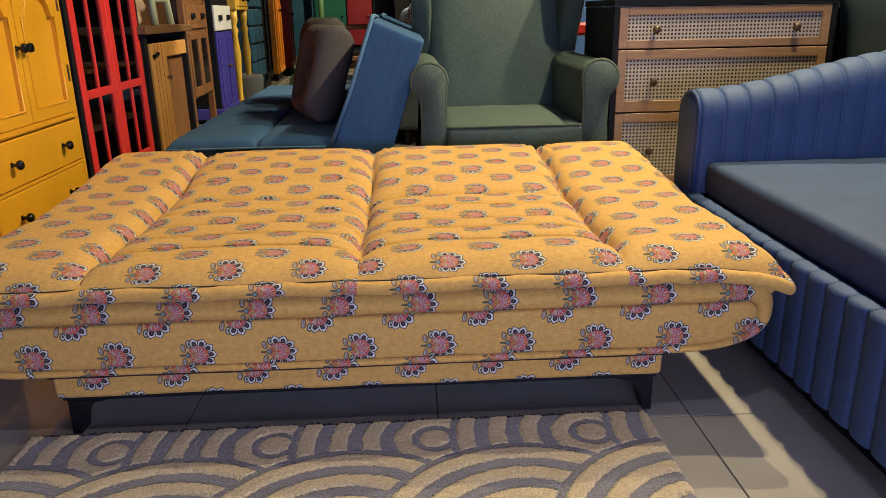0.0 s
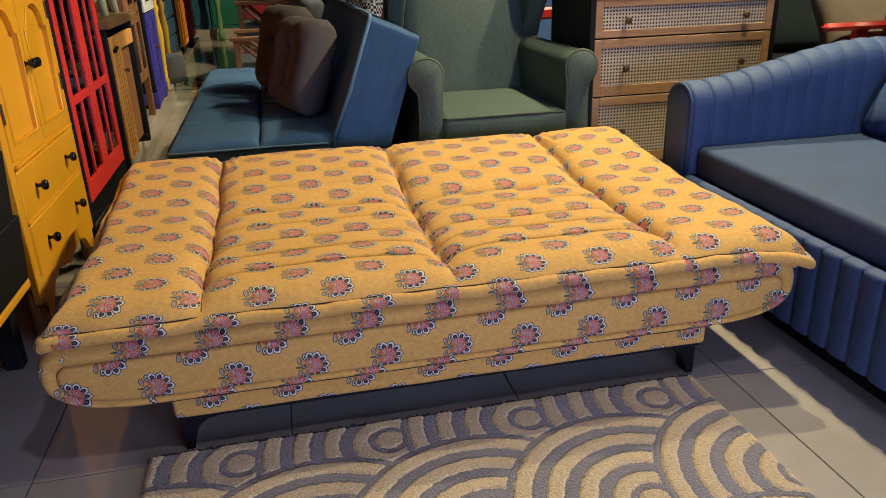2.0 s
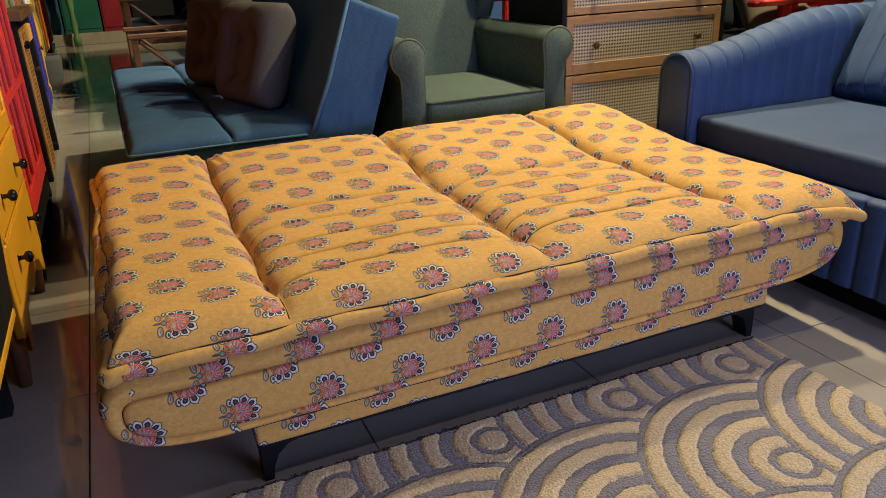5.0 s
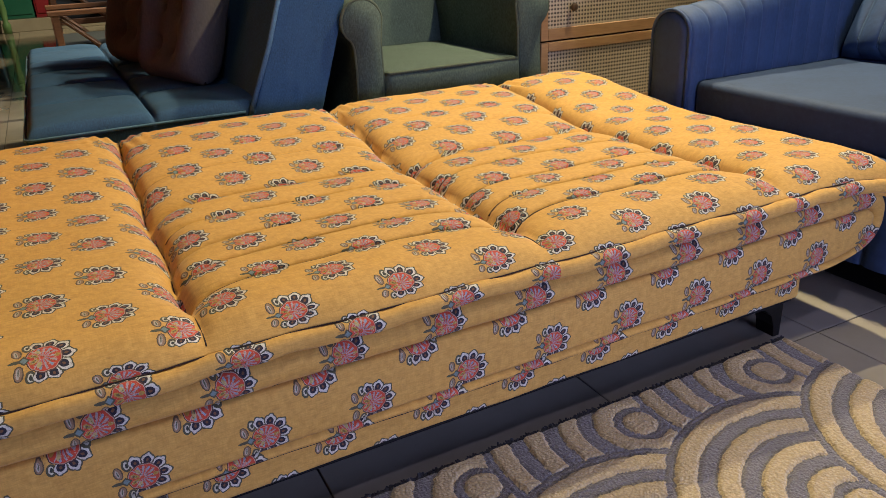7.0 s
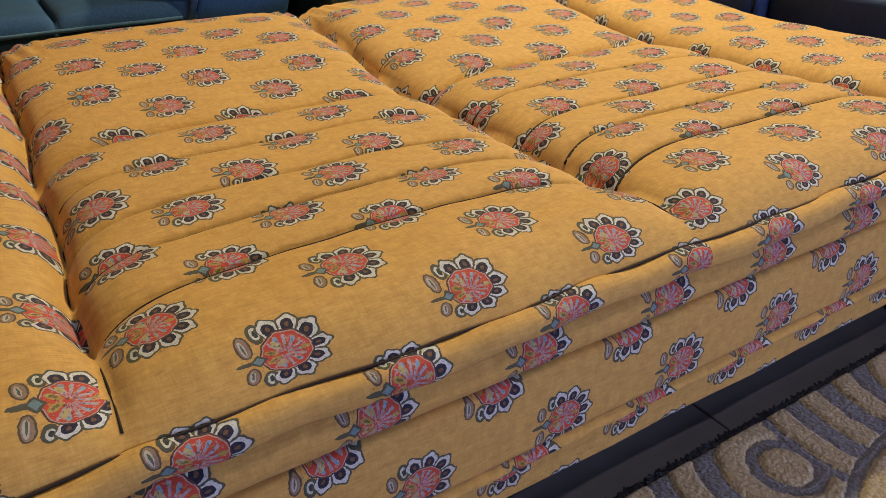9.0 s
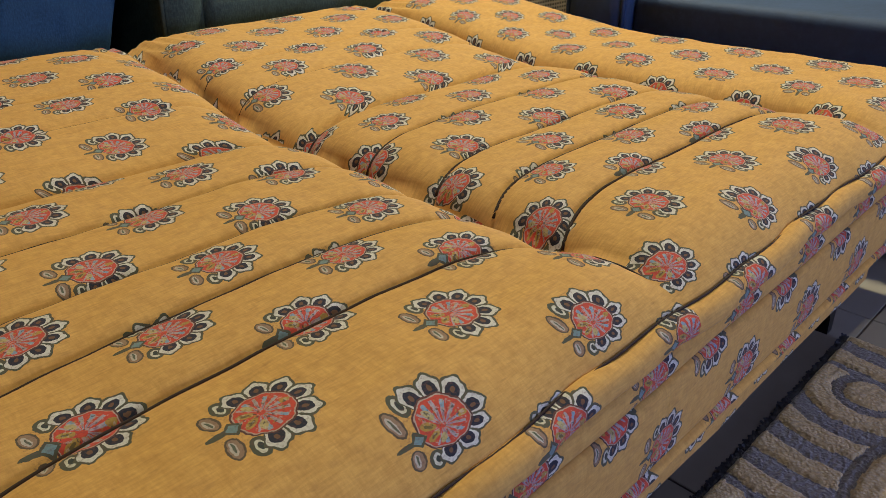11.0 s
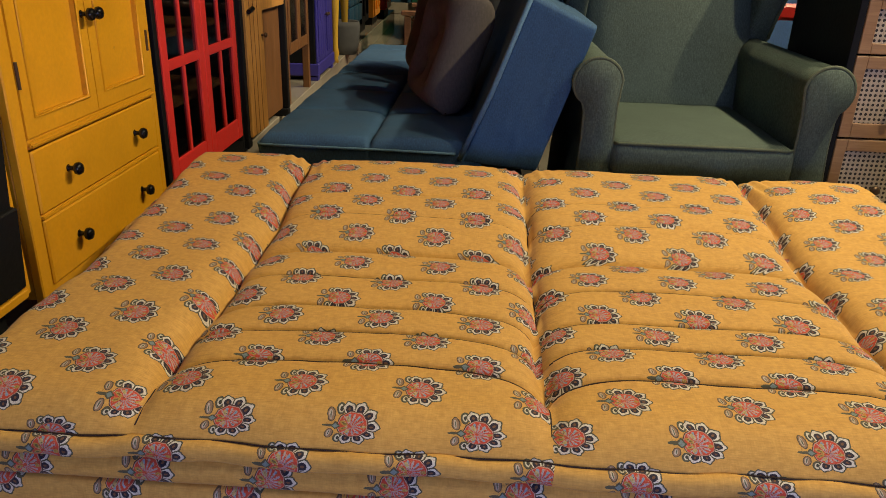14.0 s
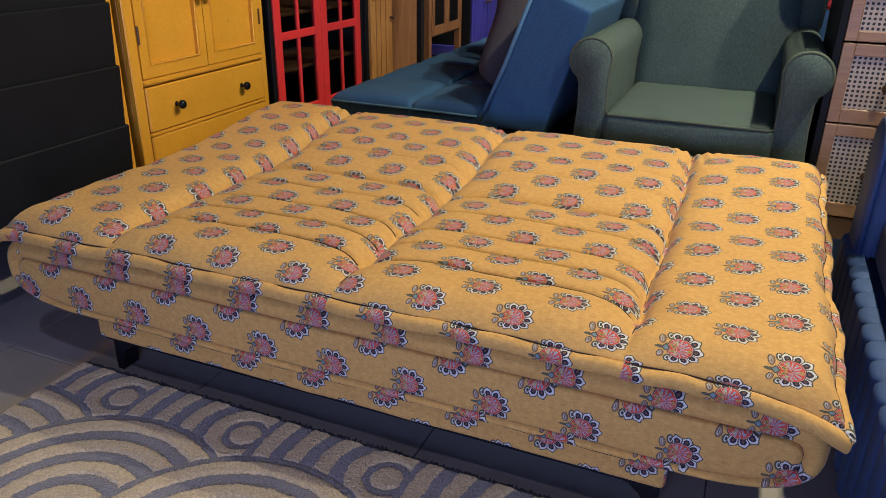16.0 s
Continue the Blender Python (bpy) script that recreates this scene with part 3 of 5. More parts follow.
# where the printed rows lie along each panel: the sewing gathers the cloth unevenly
GATHERED_A = (0.018, 0.101, 0.178, 0.243, 0.316, 0.391, 0.472, 0.561, 0.620, 0.709, 0.812, 0.873, 0.933, 1.001, 1.063)
GATHERED_B = (0.024, 0.105, 0.179, 0.242, 0.314, 0.382, 0.466, 0.543, 0.592, 0.667, 0.773, 0.847, 0.908, 0.971, 1.036, 1.106)
GATHERED_L = (0.043, 0.122, 0.205, 0.288, 0.388, 0.445, 0.540, 0.607, 0.677, 0.735, 0.820, 0.879, 0.950, 0.998, 1.083)
GATHERED_R = (0.030, 0.116, 0.177, 0.260, 0.333, 0.416, 0.497, 0.575, 0.648, 0.711, 0.790, 0.857, 0.930, 1.000, 1.070)
# the rows' slant on each panel, about its middle
ROWS = ((GATHERED_L, 0.14, -0.787), (GATHERED_A, 0.0, -0.3), (GATHERED_B, 0.0, 0.3), (GATHERED_R, -0.19, 0.763))


def print_row(y, knots):
    """The print's row, from 0 at the front, at depth y of a panel."""
    if y < knots[0]:
        return (y - knots[0]) / 0.081
    for k, (a, b) in enumerate(zip(knots, knots[1:])):
        if y <= b:
            return k + (y - a) / (b - a)
    return len(knots) - 1 + (y - knots[-1]) / 0.075


def panel_of(x):
    for panel, rows in zip(PANELS, ROWS):
        if panel[0] <= x <= panel[1]:
            return panel, rows
    return PANELS[0], ROWS[0]


def panel_uv(p, n, c):
    (x0, x1, du, dback), (knots, slant, mid) = panel_of(c.x)
    shift = du + (dback - du) * smooth01((p.y - FOLD) / 0.03 + 0.5)
    y = p.y - (1.25 * max(0.0, 0.398 - p.z) if p.y < 0.06 else 0.0)
    return p.x - shift, 0.081 * print_row(y + slant * (p.x - mid) * smooth01((p.y - 0.05) / 0.2), knots)


def fine_stops(n):
    return [math.copysign(abs(v) ** 0.9, v) for v in (-1 + 2 * i / n for i in range(n + 1))]


bed = thing("sofa_bed", pose(0, 0, 0), "mustard cotton sofa bed with printed flowers, folded flat, quilted top", "sofa bed")
bm = bmesh.new()
xs, ts = fine_stops(300), fine_stops(460)
grid = [[bm.verts.new(pad_point(s, t)) for s in xs] for t in ts]
for j in range(len(ts) - 1):
    for i in range(len(xs) - 1):
        bm.faces.new((grid[j][i], grid[j][i + 1], grid[j + 1][i + 1], grid[j + 1][i]))
top_rim = [v for v in grid[0]] + [r[-1] for r in grid[1:]] + list(reversed(grid[-1][:-1])) + [r[0] for r in reversed(grid[1:-1])]
rim = [v.co.copy() for v in top_rim]
low = [bm.verts.new((p.x * 0.975, p.y + (0.020 if p.y < 0.5 else -0.016), p.z - 0.035)) for p in rim]
for i in range(len(low)):
    j = (i + 1) % len(low)
    bm.faces.new((top_rim[j], top_rim[i], low[i], low[j]))
pad = part("quilted_pad", bm, FLORAL, bed, "quilted mustard top with sewn channels", True)
uv_by(pad, panel_uv)


# the padded edge strip, sewn on below the rim, front and sides
def outward(p):
    return Vector((1 if p.x > 0.90 else (-1 if p.x < -0.90 else 0), -1 if p.y < 0.03 else (1 if p.y > 1.14 else 0), 0))


bm = bmesh.new()
cord = []
for k, p in enumerate(rim[::2]):
    o = outward(p)
    reach = 0.005 if o.y < 0 else 0.002
    cord.append(p + Vector((o.x * 0.003, o.y * reach, -0.0145 + 0.0012 * math.sin(k * 0.7) + 0.001 * math.sin(k * 0.23))))
tube(bm, cord, 0.0155, 12, True)
for v in bm.verts:
    v.co += 0.0018 * noise.noise_vector(v.co * 24)
edge_roll = part("edge_roll", bm, FLORAL, bed, "rolled mustard edging", True)


def edge_uv(p, n, c):
    if abs(c.x) < 0.90:
        (x0, x1, du, _), (knots, _, _) = panel_of(c.x)
        a = math.atan2(p.z - 0.358, -0.009 - p.y)
        return p.x - du, -0.057 - 0.0155 * (math.pi / 2 - a)
    return p.y - 0.05, p.z * 1.2 + abs(p.x) - 1.32


uv_by(edge_roll, edge_uv)
# near-black brown for cords that draw the shade of sewn creases
SEAM_SHADE = surf("seam_shade_brown", (0.030, 0.013, 0.005), 0.9)
rim_seam = [p + Vector((0.0, -0.001 if p.y < 0.03 else 0, 0.0006)) for p in rim[::2]]
part("stitching", tube(bmesh.new(), rim_seam, 0.0012, 6, True), SEAM_SHADE, bed, "", True)

# sewn channel lines: brown cords carry the creases' shade in their colour
for x0, x1, _, _ in PANELS[1:3]:
    for line in CHANNELS + (FOLD,):
        pts = []
        for i in range(91):
            s = -0.95 + 1.90 * i / 90
            x, y = (x0 + x1) / 2 + s * (x1 - x0) / 2, line - bow(s)
            pts.append((x, y, pad_height(x, y) + (0.0050 if line < FOLD else (0.003 if line == FOLD else 0.0008))))
        part("stitching", tube(bmesh.new(), pts, 0.0020 if line < FOLD else 0.0013, 5), SEAM_SHADE, bed, "", True)


# the seams in the valleys, the crease's shade put into a dark cord
for xv in VALLEYS:
    pts = []
    for i in range(140):
        y = 0.012 + 1.15 * i / 139
        x = xv + 0.005 * math.sin(y * 17 + xv * 9)
        z = pad_height(x, y)
        if y < 0.09:
            z = min(z, 0.373 + (z - 0.373) * (1 - (1 - (y + 0.004) / 0.085) ** 2.4)) if y < 0.081 else z
        pts.append((x, y, z + (0.0030 if y > 0.16 else 0.0010)))
    part("stitching", tube(bmesh.new(), pts, 0.0013, 5), SEAM_SHADE, bed, "", True)


# the hull-shaped frame below it: a padded band round a sunken front panel
def hull(f):
    """The frame's outline in the x-z plane: f 0 at its outer edge, 1 where the band meets the panel; (x, z, depth of the seam there)."""
    zt, zb, zc = 0.341 - 0.053 * f, 0.163 + 0.022 * f, 0.278 - 0.016 * f
    ru, rl = 0.060 - 0.030 * f, 0.26 - 0.04 * f
    out = []
    for side, xe in ((1, 0.942), (-1, 0.962)):
        xe -= 0.040 * f
        arc = []
        for i in range(13):
            a = math.pi / 2 * (1 - i / 12)
            arc.append((xe - ru + ru * math.cos(a), zc + (zt - zc) * math.sin(a), 0.016 - 0.006 * i / 12))
        for i in range(1, 25):
            a = math.pi / 2 * i / 24
            c, s = max(0.0, math.cos(a)) ** 0.75, math.sin(a) ** 0.75
            arc.append((xe - rl + rl * c, zc - (zc - zb) * s, 0.010 - 0.005 * i / 24))
        out.append([(side * x, z, d) for x, z, d in arc])
    right, left = out[0], out[1][::-1]

    def across(p, q, m=70):
        return [(p[0] + (q[0] - p[0]) * i / m, p[1] + (q[1] - p[1]) * i / m, p[2]) for i in range(1, m)]

    return right + across(right[-1], left[0]) + left + across(left[-1], right[0])


bm = bmesh.new()
loops = []


def hull_loop(f, y, dent=0.0, shrink=0.0):
    ring = []
    for x, z, d in hull(f):
        z += (0.236 - z) * shrink
        x += -math.copysign(min(abs(x), 0.12 * shrink), x)
        wob = 0.0022 * noise.noise(Vector((x * 5, z * 16, 4))) + 0.0012 * noise.noise(Vector((x * 19, z * 40, 9))) if y < 0.02 else 0
        ring.append(bm.verts.new((x, y + d * dent + wob, z)))
    loops.append(ring)


for y in (1.15, 0.9, 0.6, 0.3, 0.10, 0.045):
    hull_loop(0.0, y)
for f, y in ((0.02, 0.022), (0.07, 0.010), (0.16, 0.001), (0.30, -0.0055), (0.48, -0.0085), (0.66, -0.0080), (0.82, -0.0040), (0.92, 0.0005)):
    hull_loop(f, y)
hull_loop(0.97, -0.001, 0.55)
hull_loop(1.0, -0.001, 1.0)
hull_loop(1.02, -0.002, 0.6)
hull_loop(1.06, -0.0035, 0.15)
for k in range(1, 8):
    hull_loop(1.06, -0.0035 - 0.0028 * math.sin(math.pi / 2 * k / 9), 0.0, k / 9)
for a, b in zip(loops, loops[1:]):
    for i in range(len(a)):
        j = (i + 1) % len(a)
        bm.faces.new((a[i], a[j], b[j], b[i]))
bm.faces.new(loops[0])
bm.faces.new(loops[-1])
frame_body = part("frame_body", bm, FLORAL, bed, "mustard flowered frame with rounded ends", True)


def hull_uv(p, n, c):
    if c.y > 0.012:
        return (p.y + 0.02, abs(p.x) + p.z - 0.87) if abs(c.x) > 0.66 else (p.x, p.y)
    if c.z > 0.287 and abs(c.x) < 0.90:
        return p.x - 0.138, p.z - 0.314
    if c.z < 0.187 and abs(c.x) < 0.72:
        return p.x - 0.134, p.z - 0.172
    return p.x - 0.178, p.z - 0.213


uv_by(frame_body, hull_uv)
# dark cords along the frame's seams stand in for shade in the folds
seam = [(x, d - 0.003, z) for x, z, d in hull(1.0)]
part("stitching", tube(bmesh.new(), seam, 0.0015, 5, True), SEAM_SHADE, bed, "", True)
part("stitching", tube(bmesh.new(), [(-0.70 + 1.40 * k / 60, 0.0045, 0.1635 + 0.0006 * math.sin(k)) for k in range(61)], 0.0022, 5), SEAM_SHADE, bed, "", True)
bm = soft_box(bmesh.new(), -0.695, 0.695, 0.008, 1.02, 0.108, 0.175, 0.012, 16, 0, 0.003)
base = part("base", bm, FLORAL, bed, "", True)
uv_by(base, lambda p, n, c: (p.x - 0.469, p.z - 0.166) if abs(c.x) < 0.69 else (p.y, p.z - 0.126))
part("bottom_panel", one_box(-0.685, 0.685, 0.02, 1.0, 0.098, 0.1075, 0.002), BLACK_PAINT, bed, "black lining under the frame")
for sx in (-1, 1):
    for y in (0.040, 0.90):
        bm = bmesh.new()
        box(bm, sx * 0.63 - 0.06, sx * 0.63 + 0.06, y, y + 0.06, 0.086, 0.0975, 0.002)
        ring = []
        for h, w in ((0.0, 0.010), (0.03, 0.012), (0.06, 0.018), (0.080, 0.03), (0.0865, 0.045)):
            xo = sx * 0.685
            ring.append([bm.verts.new((xo - sx * k * 2 * w if k else xo, yy, h)) for k, yy in ((0, y), (1, y), (1, y + 0.05), (0, y + 0.05))])
        for a, b in zip(ring, ring[1:]):
            for i in range(4):
                bm.faces.new((a[i], a[(i + 1) % 4], b[(i + 1) % 4], b[i]))
        bm.faces.new(ring[0])
        part("leg", bm, BLACK_METAL, bed, "black metal bracket leg")

# ---- rug ----
def rug_yarn(x, y):
    """1 on cream bands, 0 on grey: overlapping fans of rings, nearer rows and right-hand fans on top."""
    for row in range(-8, 3):
        cy = -0.075 + 0.355 * row
        off = 0.157 + (0.170 if row % 2 else 0.0)
        k = math.floor((x - off) / 0.354) + 1
        for c in (k, k - 1):
            cx = off + 0.354 * c
            r = math.hypot(x - cx, y - cy)
            if r < 0.322:
                rim = 0.322 - r
                if r < 0.045:
                    return (1.0 if r < 0.034 else 0.0), min(rim, abs(r - 0.034))
                q = (r - 0.071) / 0.0715
                e = abs(q - round(q))
                return (1.0 if e < 0.27 else 0.0), min(rim, abs(e - 0.27) * 0.0715)
    return 0.0, 1.0


RX0, RX1, RY0, RY1 = -0.77, 0.665, -1.55, 0.008
bm = bmesh.new()
nx, ny = 420, 430
layer = bm.verts.layers.float.new("yarn")


def rug_edge(v):
    return 0.006 * noise.noise(Vector((v * 40, 2, 0))) + 0.004 * noise.noise(Vector((v * 130, 7, 0)))


rows = []
for j in range(ny + 1):
    line = []
    for i in range(nx + 1):
        s, t = i / nx, (j / ny) ** 0.62
        x = RX0 + (RX1 - RX0) * s
        y = RY0 + (RY1 - RY0) * t
        w = noise.noise_vector(Vector((x * 60, y * 60, 0))) * 0.0035
        yarn, gap = rug_yarn(x + w.x, y + w.y)
        rimd = min(i, nx - i, j, (ny - j)) / 2.0
        z = 0.019 + 0.003 * yarn - 0.004 * math.exp(-(gap / 0.003) ** 2) + 0.0018 * noise.noise(Vector((x * 170, y * 170, 3)))
        if rimd < 2:
            z = 0.002 + (z - 0.002) * (rimd / 2) ** 0.5
            if i in (0, nx):
                x += rug_edge(y)
            if j in (0, ny):
                y += rug_edge(x)
        v = bm.verts.new((x, y, z))
        v[layer] = yarn
        line.append(v)
    rows.append(line)
for a, b in zip(rows, rows[1:]):
    for i in range(nx):
        bm.faces.new((a[i], a[i + 1], b[i + 1], b[i]))
rug = new("rug", mesh_of("rug", bm, RUG, True))
rug.matrix_world = pose(0, 0, 0)
tagged(rug, "grey and cream tufted rug with overlapping ring arcs", "rug")
bm = bmesh.new()
rnd = random.Random(5)
for k in range(2600):
    p = Vector((RX0 + (RX1 - RX0) * rnd.random(), RY1 + rnd.uniform(-0.004, 0.004), rnd.uniform(0.001, 0.014)))
    d = Vector((rnd.uniform(-1.0, 1.0), rnd.uniform(0.2, 1.0), rnd.uniform(-0.2, 0.4)))
    rod(bm, p, p + d.normalized() * rnd.uniform(0.004, 0.008), 0.0030, 0.0018, 4)
fringe = new("edge_yarn", mesh_of("edge_yarn", bm, cloth("edge_yarn", (0.050, 0.050, 0.060), 0.3, 500)))
fringe.parent = rug
tagged(fringe, "dark grey frayed yarn along the edges", "", "", "stuff")

# ---- green wing chair ----
wing = thing("wing_chair", pose(0.54, 1.34, 0), "green woven wing chair with rolled arms and piping", "armchair")
part("seat_cushion", soft_box(bmesh.new(), -0.268, 0.268, -0.005, 0.66, 0.385, 0.500, 0.028, 12, 0.012, 0.003), GREEN_CLOTH, wing, "", True)
part("seat_front", soft_box(bmesh.new(), -0.275, 0.275, 0.012, 0.66, 0.16, 0.384, 0.02, 8, 0.004, 0.002), GREEN_CLOTH, wing, "", True)
bm = bmesh.new()
tube(bm, [(-0.262, 0.02, 0.492), (-0.25, 0.0, 0.494), (0.0, -0.006, 0.497), (0.25, 0.0, 0.494), (0.262, 0.02, 0.492)], 0.0055)
part("cushion_piping", bm, GREEN_PIPING, wing, "", True)


def lean_back(w):
    return Vector((w.x, w.y + 0.16 * (w.z - 0.5), w.z))


part("backrest", soft_box(bmesh.new(), -0.285, 0.285, 0.620, 0.80, 0.40, 1.24, 0.06, 14, 0.03, 0.003, lean_back), GREEN_CLOTH, wing, "", True)
for sx in (-1, 1):
    bm = bmesh.new()
    outline = [(0.270, 0.16)] + [(0.270, 0.20 + 0.05 * k) for k in range(9)]
    outline += [(0.331 + 0.070 * math.cos(math.radians(a)), 0.668 + 0.070 * math.sin(math.radians(a))) for a in range(172, -61, -12)]
    outline += [(0.362, 0.585), (0.360, 0.50), (0.366, 0.40), (0.378, 0.30), (0.384, 0.16)]
    rings = []
    for y, shrink in ((0.012, 0.93), (0.018, 0.98), (0.030, 1.0), (0.2, 1.0), (0.5, 1.0), (0.80, 1.0)):
        cx, cz = 0.322, 0.45
        rings.append([bm.verts.new((sx * (cx + (x - cx) * shrink), y, cz + (z - cz) * (1 - (1 - shrink) * 0.3) - 0.02 * max(0, 0.1 - y))) for x, z in outline])
    for a, b in zip(rings, rings[1:]):
        for i in range(len(a)):
            j = (i + 1) % len(a)
            bm.faces.new((a[i], a[j], b[j], b[i]))
    bm.faces.new(rings[0])
    bm.faces.new(rings[-1])
    part("arm", bm, GREEN_CLOTH, wing, "rolled arm", True)
    bm = bmesh.new()
    tube(bm, [(sx * x, 0.022, z) for x, z in outline], 0.006)
    part("arm_piping", bm, GREEN_PIPING, wing, "", True)

    def wing_shape(w):
        u = (w.y - 0.20) / 0.46
        front = 0.72 - 0.20 * smooth01((w.z - 0.70) / 0.34)
        return Vector((w.x + sx * 0.02 * (1 - u), front + u * (0.88 - front), w.z))

    part("wing", soft_box(bmesh.new(), sx * 0.325 - 0.04, sx * 0.325 + 0.04, 0.20, 0.66, 0.70, 1.24, 0.038, 10, 0.006, 0.002, wing_shape), GREEN_CLOTH, wing, "", True)
    bm = bmesh.new()
    tube(bm, [wing_shape(Vector((sx * 0.325 + sx * 0.034, 0.206, z))) for z in (0.74, 0.80, 0.84, 0.9, 0.95, 1.0, 1.1, 1.2)], 0.006)
    part("wing_piping", bm, GREEN_PIPING, wing, "", True)
    for y in (0.05, 0.74):
        part("leg", rod(bmesh.new(), (sx * 0.32, y, 0.0), (sx * 0.30, y, 0.165), 0.016, 0.026), BROWN_WOOD, wing, "dark turned wooden leg")

# ---- cane chest of drawers ----
chest = thing("chest_of_drawers", pose(0.95, 1.42, 0), "black chest of drawers with wooden cane-fronted drawers", "chest of drawers")
W, H = 0.84, 0.955
part("side_panel", one_box(-0.022, 0.0, 0.0, 0.46, 0.12, H - 0.026, 0.002), BLACK_PAINT, chest)
part("side_panel", one_box(W, W + 0.022, 0.0, 0.46, 0.12, H - 0.026, 0.002), BLACK_PAINT, chest)
part("top", one_box(-0.024, W + 0.024, -0.004, 0.47, H - 0.025, H, 0.002), BLACK_PAINT, chest, "black painted top")
part("back_panel", one_box(0.002, W - 0.002, 0.44, 0.455, 0.14, H - 0.027, 0), BLACK_PAINT, chest)
part("plinth", one_box(0.0, W, 0.012, 0.42, 0.14, 0.215, 0.002), MANGO_DARK, chest)
for sx in (0.0, W - 0.04):
    for y in (0.02, 0.40):
        part("leg", one_box(sx, sx + 0.04, y, y + 0.04, 0.0, 0.139, 0.003), BLACK_PAINT, chest)
for z0, z1, in ((0.222, 0.520), (0.526, 0.766), (0.772, 0.926)):
    fz0, fz1 = z0 + 0.044, z1 - 0.036
    if z1 > 0.9:
        fz0, fz1 = z0 + 0.030, z1 - 0.030
    bm = bmesh.new()
    box(bm, 0.002, 0.036, 0, 0.02, z0, z1, 0.002)
    box(bm, W - 0.036, W - 0.002, 0, 0.02, z0, z1, 0.002)
    box(bm, 0.036, W - 0.036, 0.0005, 0.02, z0, fz0, 0.002)
    box(bm, 0.036, W - 0.036, 0.0005, 0.02, fz1, z1, 0.002)
    drawer = part("drawer", bm, MANGO, chest, "wooden drawer with a cane panel")
    part("cane_panel", one_box(0.037, W - 0.037, 0.008, 0.016, fz0, fz1, 0), CANE, drawer, "woven cane panel")
    for kx in (0.145, W - 0.14):
        zc = (fz0 + fz1) / 2 - 0.008
        bm = lathe(bmesh.new(), [(0.005, 0.0), (0.006, 0.012), (0.014, 0.018), (0.016, 0.024), (0.012, 0.030), (0.003, 0.032)], Matrix.Translation((kx, 0.008, zc)) @ Euler((radians(90), 0, 0)).to_matrix().to_4x4(), 14)
        part("knob", bm, BRASS, drawer, "dark brass knob", True)

# stool on the chest
stool = thing("stool", pose(1.36, 1.66, H), "pale wooden stool with splayed legs on the black chest", "stool")
for sx, sy in ((-1, -1), (1, -1), (-1, 1), (1, 1)):
    part("leg", rod(bmesh.new(), (sx * 0.325, sy * 0.13, 0.0), (sx * 0.22, sy * 0.10, 0.44), 0.017, 0.021), wood("stool_wood", (0.30, 0.19, 0.13), (0.2, 0.12, 0.08), "z") if "stool_wood" not in bpy.data.materials else bpy.data.materials["stool_wood"], stool)
part("seat", soft_box(bmesh.new(), -0.27, 0.27, -0.16, 0.16, 0.44, 0.48, 0.015, 5), bpy.data.materials["stool_wood"], stool, "", True)

# ---- blue click-clack sofa ----
futon = thing("click_clack_sofa", pose(0, 1.38, 0), "teal-blue woven click-clack sofa with tufted seat", "sofa bed")
FL, CELL = 2.2, 0.405


def futon_seat(u, v):
    x, y = -0.82 + 0.70 * u, FL * v
    z = 0.460
    z -= 0.020 * math.exp(-abs(x + 0.47) / 0.008)
    for k in range(1, 6):
        z -= 0.015 * math.exp(-abs(y - CELL * k) / 0.007)
    sx, sy = (x + 0.645) / 0.175 if x < -0.47 else (x + 0.295) / 0.175, (y / CELL) % 1.0 * 2 - 1
    z += 0.011 * (1 - min(1.0, abs(sx)) ** 4) * (1 - abs(sy) ** 4)
    edge = min(u * 0.70, v * FL, (1 - v) * FL)
    z -= 0.03 * max(0, 1 - edge / 0.03) ** 2
    return Vector((x, y, z + 0.005 * noise.noise(Vector((x * 8, y * 8, 5)))))


bm = bmesh.new()
g = sheet(bm, 110, 240, futon_seat)
ring = g[0] + [r[-1] for r in g[1:]] + list(reversed(g[-1][:-1])) + [r[0] for r in reversed(g[1:-1])]
low = [bm.verts.new((v.co.x * 0.985, v.co.y + (0.012 if v.co.y < 0.1 else 0), 0.325)) for v in ring]
for i in range(len(ring)):
    j = (i + 1) % len(ring)
    bm.faces.new((ring[i], low[i], low[j], ring[j]))
part("seat", bm, FUTON_CLOTH, futon, "tufted blue seat", True)
bm = bmesh.new()
tube(bm, [(-0.20, -0.002, 0.428), (-0.4, -0.003, 0.430), (-0.80, -0.003, 0.430), (-0.818, 0.004, 0.430), (-0.823, 0.02, 0.430), (-0.823, FL * 0.3, 0.430), (-0.823, FL * 0.6, 0.430), (-0.823, FL - 0.01, 0.430)], 0.0045)
part("seat_piping", bm, FUTON_PIPE, futon, "", True)


def futon_back(w):
    u, v = w.x, w.z
    p = (1 - v) * ((1 - u) * Vector((-0.185, 0, 0.395)) + u * Vector((0.052, 0, 0.378))) + v * ((1 - u) * Vector((0.005, 0, 0.905)) + u * Vector((0.198, 0, 0.822)))
    dent = 0.0
    if u < 0.4:
        for k in range(1, 6):
            dent += 0.016 * math.exp(-math.hypot((w.y - CELL * k), (v - 0.55) * 0.5) / 0.03)
        dent += 0.008 * sum(math.exp(-abs(w.y - CELL * k) / 0.012) for k in range(1, 6))
    return Vector((p.x + dent, w.y, p.z))


